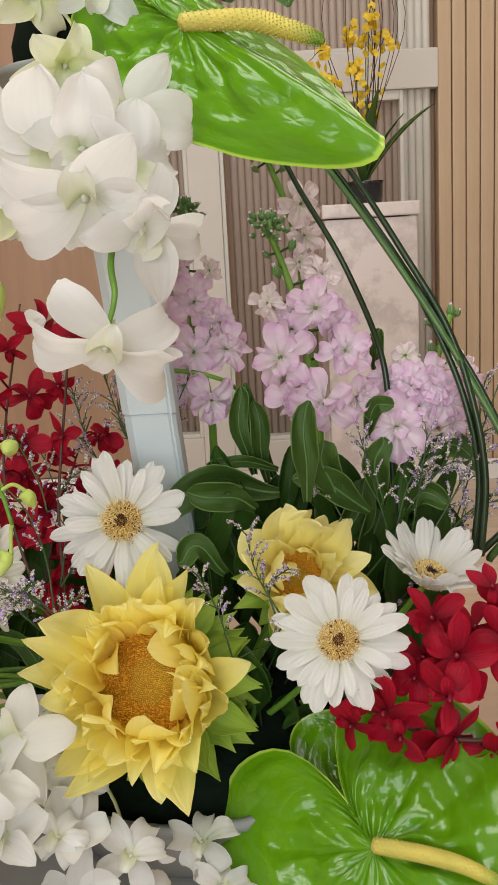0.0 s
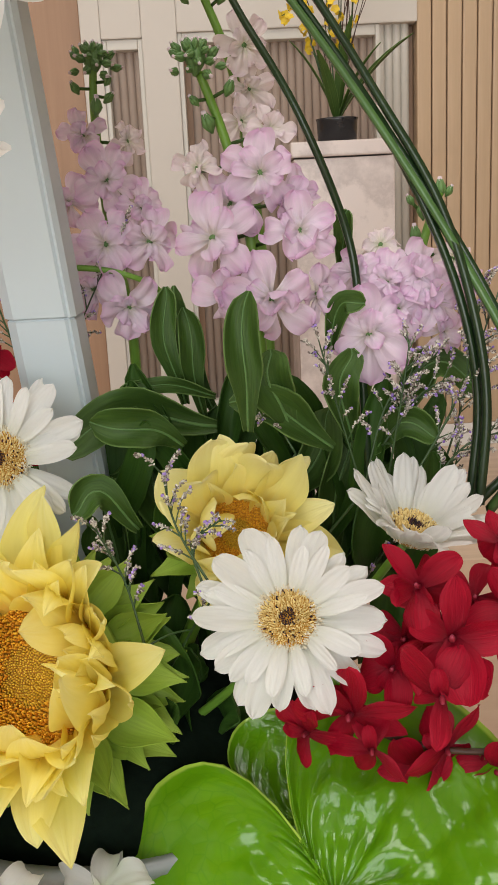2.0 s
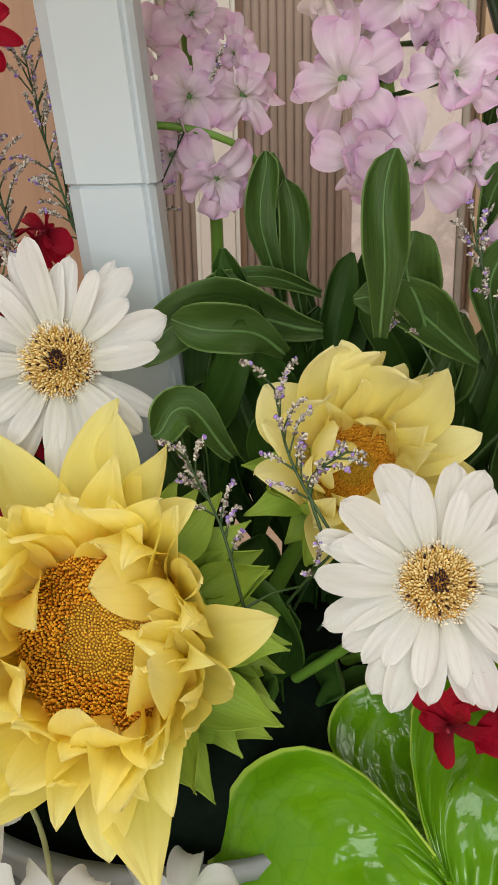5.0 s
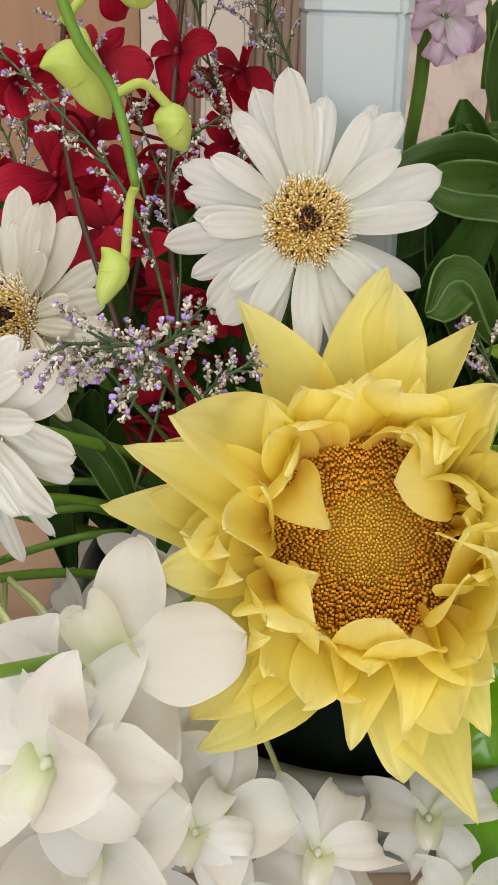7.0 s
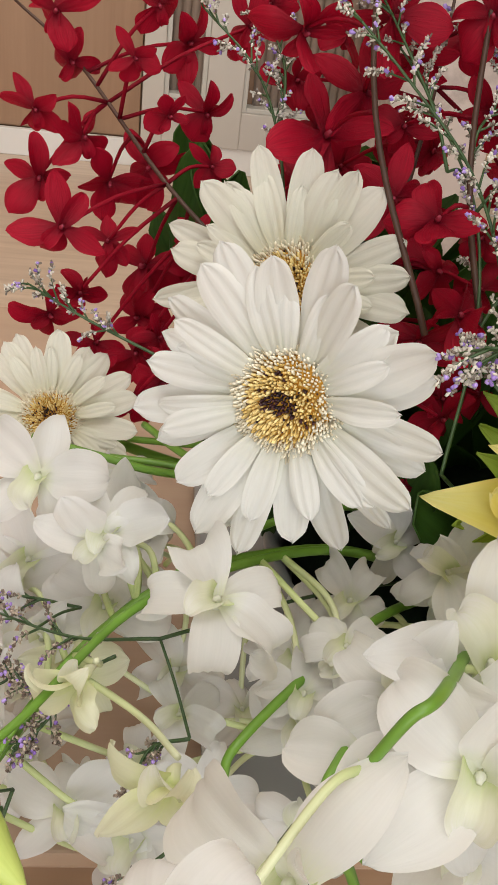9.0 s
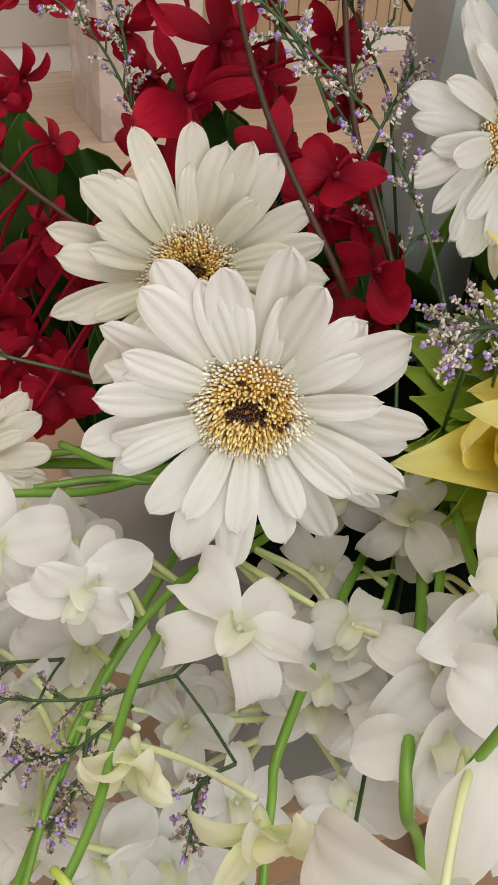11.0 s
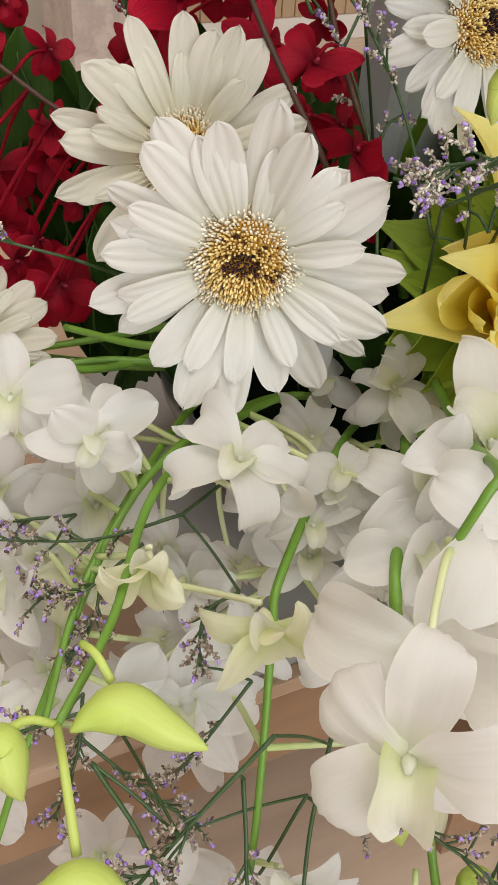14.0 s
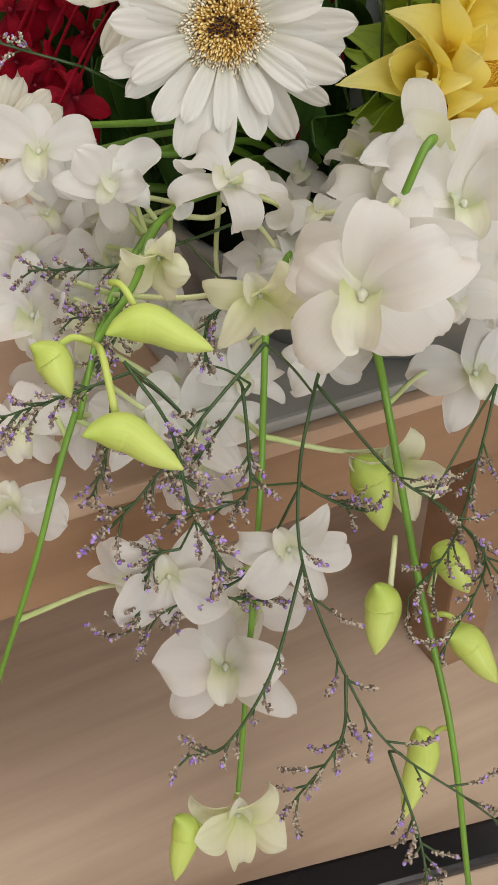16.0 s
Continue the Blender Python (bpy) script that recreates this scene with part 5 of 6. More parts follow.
STOCK_A = [
    (0.022, 0.768, 0.77, 77, -2, -13, 0.0285, 0),
    (0.053, 0.788, 0.809, 81, 22, -3, 0.0245, 0),
    (0.075, 0.778, 0.772, 78, 5, 14, 0.026, 0),
    (0.055, 0.758, 0.733, 95, 3, 5, 0.0285, 0),
    (0.032, 0.769, 0.736, 100, -2, -14, 0.0245, 0),
    (0.014, 0.8, 0.814, 77, -4, -23, 0.0172, 1),
    (0.06, 0.805, 0.836, 75, 7, 22, 0.0172, 1),
    (0.048, 0.872, 0.898, 86, 6, 18, 0.0206, 1),
    (0.085, 0.779, 0.732, 91, 8, 28, 0.0187, 0),
    (0.043, 0.849, 0.846, 92, 8, 28, 0.0185, 1),
    (0.07, 0.804, 0.792, 77, 8, 25, 0.0223, 0),
    (0.033, 0.804, 0.79, 68, 2, 2, 0.0239, 0),
    (0.05, 0.876, 0.87, 94, 7, 23, 0.0174, 1),
]
STOCK_B = [
    (-0.072, 0.9, 0.846, 73, 2, 0, 0.0184, 0),
    (-0.056, 0.892, 0.813, 83, 4, 10, 0.0264, 0),
    (-0.085, 0.898, 0.799, 86, -2, -16, 0.0205, 0),
    (-0.041, 0.909, 0.841, 76, 9, 29, 0.0149, 1),
    (-0.058, 0.87, 0.768, 84, 3, 5, 0.0282, 0),
    (-0.028, 0.88, 0.768, 85, 8, 28, 0.025, 0),
    (-0.044, 0.859, 0.724, 101, 5, 15, 0.026, 0),
    (-0.034, 0.897, 0.792, 83, 9, 33, 0.0205, 0),
    (-0.07, 0.872, 0.737, 97, 0, -6, 0.022, 0),
]
STOCK_C = [
    (0.12, 0.782, 0.705, 82, -2, -12, 0.0302, 0),
    (0.135, 0.8, 0.736, 69, -2, -14, 0.0211, 0),
    (0.153, 0.801, 0.739, 69, 2, 1, 0.0243, 0),
    (0.165, 0.797, 0.723, 79, 4, 11, 0.0227, 0),
    (0.116, 0.812, 0.742, 71, -5, -27, 0.0182, 0),
    (0.184, 0.824, 0.748, 71, 5, 15, 0.0151, 1),
    (0.172, 0.802, 0.702, 94, 3, 5, 0.0165, 0),
    (0.135, 0.827, 0.759, 60, -2, -13, 0.0168, 1),
    (0.141, 0.796, 0.718, 78, 1, -3, 0.0227, 0),
    (0.191, 0.831, 0.733, 75, 5, 15, 0.0154, 0),
]
STOCK_A_BUDS = [
    (0.016, 0.795, 0.879, 50, 3, 5, 0.0144),
    (0.036, 0.802, 0.862, 63, 23, 5, 0.008),
    (0.022, 0.796, 0.841, 72, -20, -7, 0.0098),
    (0.014, 0.799, 0.855, 71, -40, -11, 0.0061),
    (0.018, 0.885, 0.947, 53, 3, 4, 0.013),
    (0.035, 0.881, 0.932, 70, 25, 13, 0.0086),
    (0.009, 0.881, 0.931, 79, -41, -18, 0.0062),
]
STOCK_B_BUDS = [
    (-0.062, 0.914, 0.899, 50, 4, 11, 0.0154),
    (-0.076, 0.909, 0.88, 67, -29, -0, 0.0073),
    (-0.06, 0.895, 0.865, 76, 4, 11, 0.0101),
    (-0.052, 0.91, 0.884, 71, 34, 22, 0.0059),
    (-0.052, 0.907, 0.872, 74, 43, 22, 0.0073),
]
STOCK_C_BUDS = [
    (0.18, 0.846, 0.795, 44, -1, -12, 0.0096),
    (0.155, 0.824, 0.788, 61, -31, -17, 0.0059),
    (0.163, 0.822, 0.781, 68, -1, -11, 0.0099),
    (0.186, 0.846, 0.793, 59, 31, -5, 0.0062),
    (0.157, 0.818, 0.766, 67, -4, -21, 0.0086),
]
STOCK_STEMS = [
    ((0.053, 0.839, 0.606), (0.049, 0.801, 0.699), (0.045, 0.799, 0.772), (0.033, 0.803, 0.828), (0.018, 0.799, 0.872)),
    ((0.053, 0.858, 0.598), (0.056, 0.837, 0.718), (0.046, 0.869, 0.844), (0.037, 0.882, 0.894), (0.018, 0.884, 0.944)),
    ((-0.047, 0.906, 0.625), (-0.046, 0.886, 0.711), (-0.059, 0.905, 0.785), (-0.064, 0.914, 0.858), (-0.062, 0.913, 0.897)),
    ((0.114, 0.858, 0.596), (0.127, 0.817, 0.678), (0.151, 0.817, 0.72), (0.166, 0.828, 0.765), (0.18, 0.846, 0.793)),
]
stock("tall lilac-pink stock spike with ruffled double florets", STOCK_A, STOCK_A_BUDS, STOCK_STEMS[:2], 1)
stock("lilac-pink stock spike standing behind the post", STOCK_B, STOCK_B_BUDS, STOCK_STEMS[2:3], 2)
stock("short lilac-pink stock spike beside the grass loops", STOCK_C, STOCK_C_BUDS, STOCK_STEMS[3:], 3)


# ---- green anthuriums ----
def spathe_geo(length, seed, width=1.0, arch=0.25, fold=0.0, bumps=1.0):
    """A heart-shaped spathe from its notch at the origin, tip towards +y, face to +z."""
    nu, nv = 72, 84
    t = np.abs(np.linspace(-1, 1, nv))
    rim = np.interp(t, (0, 0.04, 0.1, 0.18, 0.3, 0.45, 0.6, 0.72, 0.82, 0.9, 0.96, 1.0), (1.06, 0.98, 0.86, 0.75, 0.66, 0.64, 0.68, 0.72, 0.71, 0.62, 0.42, 0.1))
    rim = np.convolve(np.pad(rim, 2, mode="edge"), [0.1, 0.2, 0.4, 0.2, 0.1], "valid")
    pts = np.zeros((nu, nv, 3))
    for i in range(nu):
        s = i / (nu - 1)
        for j in range(nv):
            a = math.pi * (-1 + 2 * j / (nv - 1))
            q = s * rim[j]
            x, y = math.sin(a) * q * width, math.cos(a) * q
            ribs = math.exp(-(a / 0.07) ** 2) + sum(math.exp(-(((abs(a) - c - 0.25 * s) / 0.06) ** 2)) for c in (0.35, 0.8, 1.4, 2.0))
            cell = noise.noise(Vector((a * 4.0, s * 5.5, seed))) * 0.6 + noise.noise(Vector((a * 9.0, s * 11.0, seed + 5))) * 0.14
            z = -0.03 * ribs * min(1, s * 4) * (1 - s) ** 0.5 + 0.055 * bumps * cell * min(1, s * 3) * (1 - 0.6 * s) + 0.05 * s - arch * q * q * (0.5 + 0.5 * math.cos(a)) - 0.12 * x * x + 0.04 * math.sin(a * 3 + seed) * s * s
            if fold and x < 0:
                f = radians(fold) * min(1, -x / 0.12)
                x, z = x * math.cos(f), z + x * math.sin(f)
            pts[i, j] = (x * length, y * length, z * length)
    return Geo().grid(pts, thick=length * 0.006)


def spadix_geo(points, r):
    g = Geo()
    c = smooth(points, 10)
    g.tube(c, [r * k for k in (0.9, 1, 1, 0.98, 0.92, 0.84, 0.7, 0.3)], 14)
    n = len(c)
    for i in range(520):
        t = (i + 0.5) / 520 * (n - 1.5)
        k = int(t)
        p = c[k].lerp(c[k + 1], t - k)
        d = (c[k + 1] - c[k]).normalized()
        s = d.orthogonal().normalized()
        a = i * 2.39996
        nrm = s * math.cos(a) + d.cross(s) * math.sin(a)
        rad = r * float(np.interp(t / n, np.linspace(0, 1, 8), (0.9, 1, 1, 0.98, 0.92, 0.84, 0.7, 0.3)))
        start = len(g.v)
        g.spike(p + nrm * rad * 0.9, nrm, r * 0.1, r * 0.2, 4, 0, 0.5)
        for w in range(start, len(g.v)):
            g.uv[w] = (0.5, t / n)
    return g


def anthurium(label, row, tip_points, seed, width, arch, fold=0.0, bumps=1.0, r=0.0062, spin=0.0):
    m = at_world(row) @ rz(spin)
    a = thing("anthurium", m, label, "flower", "green anthuriums")
    part("spathe", spathe_geo(row[6], seed, width, arch, fold, bumps).mesh("spathe", SPATHE), a, m, "glossy lime-green heart-shaped spathe with raised veins")
    if tip_points:
        part("spadix", spadix_geo(tip_points, r).mesh("spadix", SPADIX), a, Matrix(), "yellow bumpy spadix with a green end")
    back = m @ Vector((0, 0, -0.002))
    f = foot(back) if back.z < 0.7 else Vector((-0.12, 0.80, 1.08))
    part("stem", Geo().tube([back, back.lerp(f, 0.5) + Vector((0, 0.02, -0.02)), f], (0.003, 0.0035), 8, steps=6).mesh("stem", STEM), a, Matrix())


anthurium("glossy lime-green anthurium arching from the upper bowl", (-0.0342, 0.6145, 1.001, -59.7, 53.3, 172.8, 0.1561), ((-0.034, 0.613, 1.002), (0.006, 0.587, 0.996), (0.028, 0.574, 0.987), (0.049, 0.568, 0.978)), 3, 0.62, 0.2, 62, 1.5)
anthurium("glossy lime-green anthurium with a scarred lobe", (0.0699, 0.6084, 0.4198, -14.9, 37.6, -144.9, 0.190), ((0.07, 0.605, 0.425), (0.103, 0.584, 0.431), (0.131, 0.568, 0.431), (0.162, 0.554, 0.42)), 5, 1.0, 0.15, 0, 1.7, spin=-24)
anthurium("green anthurium partly hidden behind another", (0.062, 0.6707, 0.4214, -7.5, 42.3, -124.7, 0.1154), None, 8, 0.9, 0.2)

# ---- grass loops and leaves ----
GRASS_PATHS = [
    ((0.118, 0.781, 0.587), (0.114, 0.784, 0.687), (0.11, 0.797, 0.762), (0.08, 0.791, 0.841), (0.046, 0.807, 0.905), (0.026, 0.818, 0.945), (-0.007, 0.831, 0.998)),
    ((0.192, 0.754, 0.589), (0.215, 0.738, 0.636), (0.204, 0.747, 0.691), (0.178, 0.76, 0.745), (0.148, 0.774, 0.8), (0.11, 0.79, 0.862), (0.072, 0.805, 0.919), (0.049, 0.818, 0.95), (0.026, 0.827, 0.984)),
    ((0.184, 0.755, 0.594), (0.224, 0.75, 0.642), (0.208, 0.752, 0.69), (0.183, 0.765, 0.745), (0.152, 0.779, 0.8), (0.115, 0.795, 0.862), (0.077, 0.81, 0.92), (0.053, 0.818, 0.95), (0.03, 0.827, 0.984)),
    ((0.182, 0.741, 0.598), (0.187, 0.746, 0.662), (0.18, 0.754, 0.721), (0.162, 0.771, 0.787), (0.126, 0.788, 0.855), (0.089, 0.804, 0.918), (0.066, 0.817, 0.949), (0.035, 0.828, 0.992)),
    ((0.178, 0.75, 0.596), (0.184, 0.755, 0.661), (0.175, 0.76, 0.721), (0.156, 0.774, 0.779), (0.123, 0.791, 0.847), (0.08, 0.808, 0.911), (0.057, 0.817, 0.946)),
]
for i, p in enumerate(GRASS_PATHS):
    me = Geo().tube(p, (0.0036, 0.0034, 0.003, 0.0024), 4, steps=10).mesh("steel_grass", GRASS_LIGHT if i == 1 else GRASS)
    solo("steel_grass", me, "long dark-green grass blade bent into an arch", "grass blade")["group"] = "steel grass blades"

LOOSE_STEMS = [
    ((-0.12, 0.855, 0.749), (-0.081, 0.856, 0.753), (-0.042, 0.854, 0.746), (-0.018, 0.87, 0.728), (-0.012, 0.881, 0.688)),
    ((-0.268, 0.719, 0.522), (-0.29, 0.729, 0.521), (-0.311, 0.774, 0.51)),
    ((-0.26, 0.753, 0.492), (-0.296, 0.76, 0.496), (-0.327, 0.763, 0.497)),
    ((-0.255, 0.782, 0.495), (-0.29, 0.794, 0.488), (-0.319, 0.804, 0.483)),
    ((-0.293, 0.754, 0.495), (-0.331, 0.751, 0.505), (-0.363, 0.757, 0.51)),
]
for p in LOOSE_STEMS:
    solo("cut_stem", Geo().tube(rooted(p), (0.0024, 0.0018), 8, steps=8).mesh("cut_stem", STEM), "bare bent green flower stem", "stem")["group"] = "bare stems"

LEAVES = [
    (0.0367, 0.7283, 0.6568, 0.0344, 0.7186, 0.6996, 0.0414, 0.7241, 0.7413, 0.0211, 0, -0.97, 0.25),
    (0.0635, 0.7564, 0.6451, 0.0551, 0.745, 0.6817, 0.0528, 0.7454, 0.7034, 0.027, 0, -0.97, 0.25),
    (0.0921, 0.7641, 0.6345, 0.0608, 0.7508, 0.6637, 0.026, 0.7473, 0.6707, 0.0245, 0, -0.97, 0.25),
    (0.0159, 0.8173, 0.6415, -0.0431, 0.7994, 0.6531, -0.0928, 0.7895, 0.6351, 0.032, 0, -0.97, 0.25),
    (0.0158, 0.832, 0.6588, -0.0203, 0.8147, 0.6724, -0.0485, 0.8094, 0.672, 0.012, 0, -0.97, 0.25),
    (-0.0067, 0.8408, 0.653, -0.0155, 0.8321, 0.6999, -0.0149, 0.8366, 0.7379, 0.0174, 0, -0.97, 0.25),
    (0.0067, 0.8484, 0.6424, 0.0006, 0.8391, 0.6868, -0.0039, 0.843, 0.7223, 0.0177, 0, -0.97, 0.25),
    (0.0164, 0.8674, 0.6359, -0.0066, 0.8603, 0.6891, -0.0103, 0.8672, 0.7362, 0.0184, 0, -0.97, 0.25),
    (0.1233, 0.8107, 0.6149, 0.163, 0.806, 0.6768, 0.1981, 0.7961, 0.6578, 0.0236, 0, -0.97, 0.25),
    (0.1068, 0.7844, 0.633, 0.1012, 0.7743, 0.6744, 0.1061, 0.7749, 0.6971, 0.0223, 0, -0.97, 0.25),
    (0.0939, 0.7798, 0.6962, 0.0993, 0.7673, 0.7279, 0.114, 0.7619, 0.727, 0.0153, 0, -0.97, 0.25),
    (0.1105, 0.8535, 0.7422, 0.1092, 0.8387, 0.7652, 0.1144, 0.8383, 0.7837, 0.0137, 0, -0.97, 0.25),
    (0.1198, 0.7827, 0.6263, 0.137, 0.767, 0.6456, 0.1596, 0.7599, 0.6376, 0.0191, 0, -0.97, 0.25),
    (0.0954, 0.8208, 0.5332, 0.1027, 0.8158, 0.5945, 0.1106, 0.8224, 0.6407, 0.0284, 0, -0.97, 0.25),
    (0.0597, 0.83, 0.5698, 0.0819, 0.8203, 0.6123, 0.0967, 0.8242, 0.6479, 0.0284, 0, -0.97, 0.25),
    (-0.0561, 0.8124, 0.5018, -0.0681, 0.8122, 0.582, -0.0593, 0.8136, 0.6078, 0.0284, 0, -0.97, 0.25),
    (0.1499, 0.8405, 0.5292, 0.1335, 0.8333, 0.582, 0.1302, 0.8377, 0.6194, 0.0257, 0, -0.97, 0.25),
    (-0.0074, 0.8581, 0.5997, -0.0379, 0.8432, 0.6223, -0.0704, 0.8341, 0.6073, 0.0294, 0, -0.97, 0.25),
    (-0.0337, 0.7278, 0.5985, -0.0551, 0.716, 0.6244, -0.0706, 0.7075, 0.6166, 0.0206, 0.01, -0.93, 0.36),
    (-0.0068, 0.785, 0.6348, -0.0313, 0.7701, 0.6527, -0.0649, 0.7669, 0.6595, 0.0253, 0.01, -0.93, 0.36),
    (-0.0088, 0.8063, 0.5389, -0.0274, 0.8169, 0.6043, -0.0354, 0.8353, 0.6523, 0.0352, -0.04, -0.9, 0.44),
    (-0.1883, 0.7462, 0.491, -0.2062, 0.7414, 0.525, -0.2326, 0.7483, 0.5481, 0.0162, -0.04, -0.9, 0.44),
    (0.0225, 0.6666, 1.058, 0.0266, 0.6403, 1.032, 0.0325, 0.6306, 1.012, 0.0171, -0.02, -0.98, 0.21),
]


def leaf_stations(row, seed):
    """Along a leaf: middle point, side, up and half width."""
    a, b, c, w, n = Vector(row[0:3]), Vector(row[3:6]), Vector(row[6:9]), row[9], Vector(row[10:13])
    pts = smooth([a, b, c], 7)
    k = len(pts)
    for i, p in enumerate(pts):
        u = i / (k - 1)
        d = (pts[min(i + 1, k - 1)] - pts[max(i - 1, 0)]).normalized()
        side = d.cross(n).normalized()
        up = side.cross(d).normalized()
        half = w * 0.5 * min(1.0, (0.25 + u * 1.6)) * max(0.12, (1 - u ** 6) ** 0.5)
        yield u, p + side * half * 0.3 * math.sin(5 * u + seed * 1.7), side, up, half


def broad_leaf(row, seed, mat=None):
    rows = [[tuple(p + side * half * v + up * half * (0.55 * v * v + 0.55 * math.sin(7 * u + v * 2.4 + seed) * abs(v))) for v in np.linspace(-1, 1, 9)] for u, p, side, up, half in leaf_stations(row, seed)]
    return Geo().grid(np.array(rows), thick=0.0009).mesh("leaf", mat or (LEAF if seed % 3 else LEAF_MID))


def midrib(row, seed):
    """The raised rib on the face and back of a leaf."""
    pts = [p for u, p, side, up, half in leaf_stations(row, seed)]
    return Geo().tube(pts, (row[9] * 0.045, row[9] * 0.03, 0.0005), 6).mesh("midrib", BUD_GREEN)


def filler_leaves():
    """Dark leaves packed between the stems in the lower bowl."""
    rng = random.Random(77)
    for i in range(46):
        a = rng.uniform(0, 2 * math.pi)
        q = math.sqrt(rng.random())
        p = BOWL + Vector((math.cos(a) * 0.13 * q, math.sin(a) * 0.12 * q + 0.01, rng.uniform(0.07, 0.12)))
        tip = p + Vector((math.cos(a) * rng.uniform(0.01, 0.06), math.sin(a) * rng.uniform(0.01, 0.06), rng.uniform(0.03, 0.11)))
        mid = p.lerp(tip, 0.5) + Vector((rng.uniform(-0.01, 0.01), rng.uniform(-0.01, 0.01), 0.012))
        yield (*p, *mid, *tip, rng.uniform(0.022, 0.04), rng.uniform(-0.4, 0.4), -0.9, rng.uniform(0.1, 0.5))


def stock_foliage():
    """Dark leaves crowded round the feet of the stock spikes."""
    rng = random.Random(78)
    for i in range(34):
        p = Vector((rng.uniform(-0.06, 0.16), rng.uniform(0.80, 0.89), rng.uniform(0.44, 0.52)))
        tip = p + Vector((rng.uniform(-0.05, 0.05), rng.uniform(-0.03, 0.02), rng.uniform(0.07, 0.15)))
        mid = p.lerp(tip, 0.5) + Vector((rng.uniform(-0.015, 0.015), rng.uniform(-0.015, 0.0), 0))
        yield (*p, *mid, *tip, rng.uniform(0.018, 0.034), rng.uniform(-0.5, 0.5), -0.9, rng.uniform(-0.1, 0.4))
    for i in range(34):
        p = Vector((rng.uniform(-0.07, 0.17), rng.uniform(0.79, 0.87), rng.uniform(0.50, 0.58)))
        tip = p + Vector((rng.uniform(-0.05, 0.05), rng.uniform(-0.04, 0.02), rng.uniform(0.06, 0.13)))
        mid = p.lerp(tip, 0.5) + Vector((rng.uniform(-0.015, 0.015), rng.uniform(-0.015, 0.0), 0))
        yield (*p, *mid, *tip, rng.uniform(0.014, 0.028), rng.uniform(-0.7, 0.7), -0.8, rng.uniform(-0.1, 0.4))
    for i in range(18):
        a = rng.uniform(0, 2 * math.pi)
        p = Vector((-0.111 + math.cos(a) * 0.045, 0.785 + math.sin(a) * 0.045, 1.02))
        tip = p + Vector((math.cos(a) * rng.uniform(0.03, 0.09), math.sin(a) * rng.uniform(0.02, 0.07), rng.uniform(0.02, 0.12)))
        mid = p.lerp(tip, 0.5) + Vector((0, 0, 0.02))
        yield (*p, *mid, *tip, rng.uniform(0.022, 0.036), rng.uniform(-0.5, 0.5), -0.9, rng.uniform(-0.1, 0.4))
    for i in range(30):
        p = Vector((rng.uniform(-0.27, -0.17), rng.uniform(0.86, 0.93), rng.uniform(0.38, 0.48)))
        tip = p + Vector((rng.uniform(-0.06, 0.06), rng.uniform(-0.03, 0.03), rng.uniform(0.08, 0.15)))
        mid = p.lerp(tip, 0.5) + Vector((rng.uniform(-0.015, 0.015), rng.uniform(-0.015, 0.0), 0))
        yield (*p, *mid, *tip, rng.uniform(0.022, 0.04), rng.uniform(-0.5, 0.5), -0.9, rng.uniform(-0.1, 0.4))
    for i in range(30):
        p = Vector((rng.uniform(-0.27, -0.12), rng.uniform(0.87, 0.95), rng.uniform(0.43, 0.51)))
        tip = p + Vector((rng.uniform(-0.05, 0.05), rng.uniform(-0.03, 0.04), rng.uniform(0.07, 0.13)))
        mid = p.lerp(tip, 0.5) + Vector((rng.uniform(-0.015, 0.015), rng.uniform(-0.015, 0.0), 0))
        yield (*p, *mid, *tip, rng.uniform(0.022, 0.038), rng.uniform(-0.6, 0.6), -0.8, rng.uniform(0.0, 0.6))
    for i in range(24):
        p = Vector((rng.uniform(-0.24, -0.12), rng.uniform(0.80, 0.86), rng.uniform(0.42, 0.50)))
        tip = p + Vector((rng.uniform(-0.06, 0.04), rng.uniform(-0.03, 0.03), rng.uniform(0.06, 0.13)))
        mid = p.lerp(tip, 0.5) + Vector((rng.uniform(-0.015, 0.015), rng.uniform(-0.015, 0.0), 0))
        yield (*p, *mid, *tip, rng.uniform(0.02, 0.036), rng.uniform(-0.5, 0.5), -0.9, rng.uniform(-0.1, 0.4))


for i, row in enumerate(stock_foliage()):
    solo("leaf", broad_leaf(row, i * 3 + 1 + i % 2), "dark green leaf crowded among the stems", "leaf")["group"] = "foliage leaves"
for i, row in enumerate(filler_leaves()):
    solo("leaf", broad_leaf(row, i * 3 + 1), "dark green leaf tucked between the stems", "leaf")["group"] = "filler leaves"
for i, row in enumerate(LEAVES):
    leaf = solo("leaf", broad_leaf(row, i, LEAF_MID), "broad matt dark-green stock leaf", "leaf")
    leaf["group"] = "broad green leaves"
    part("midrib", midrib(row, i), leaf, None, "pale green midrib")


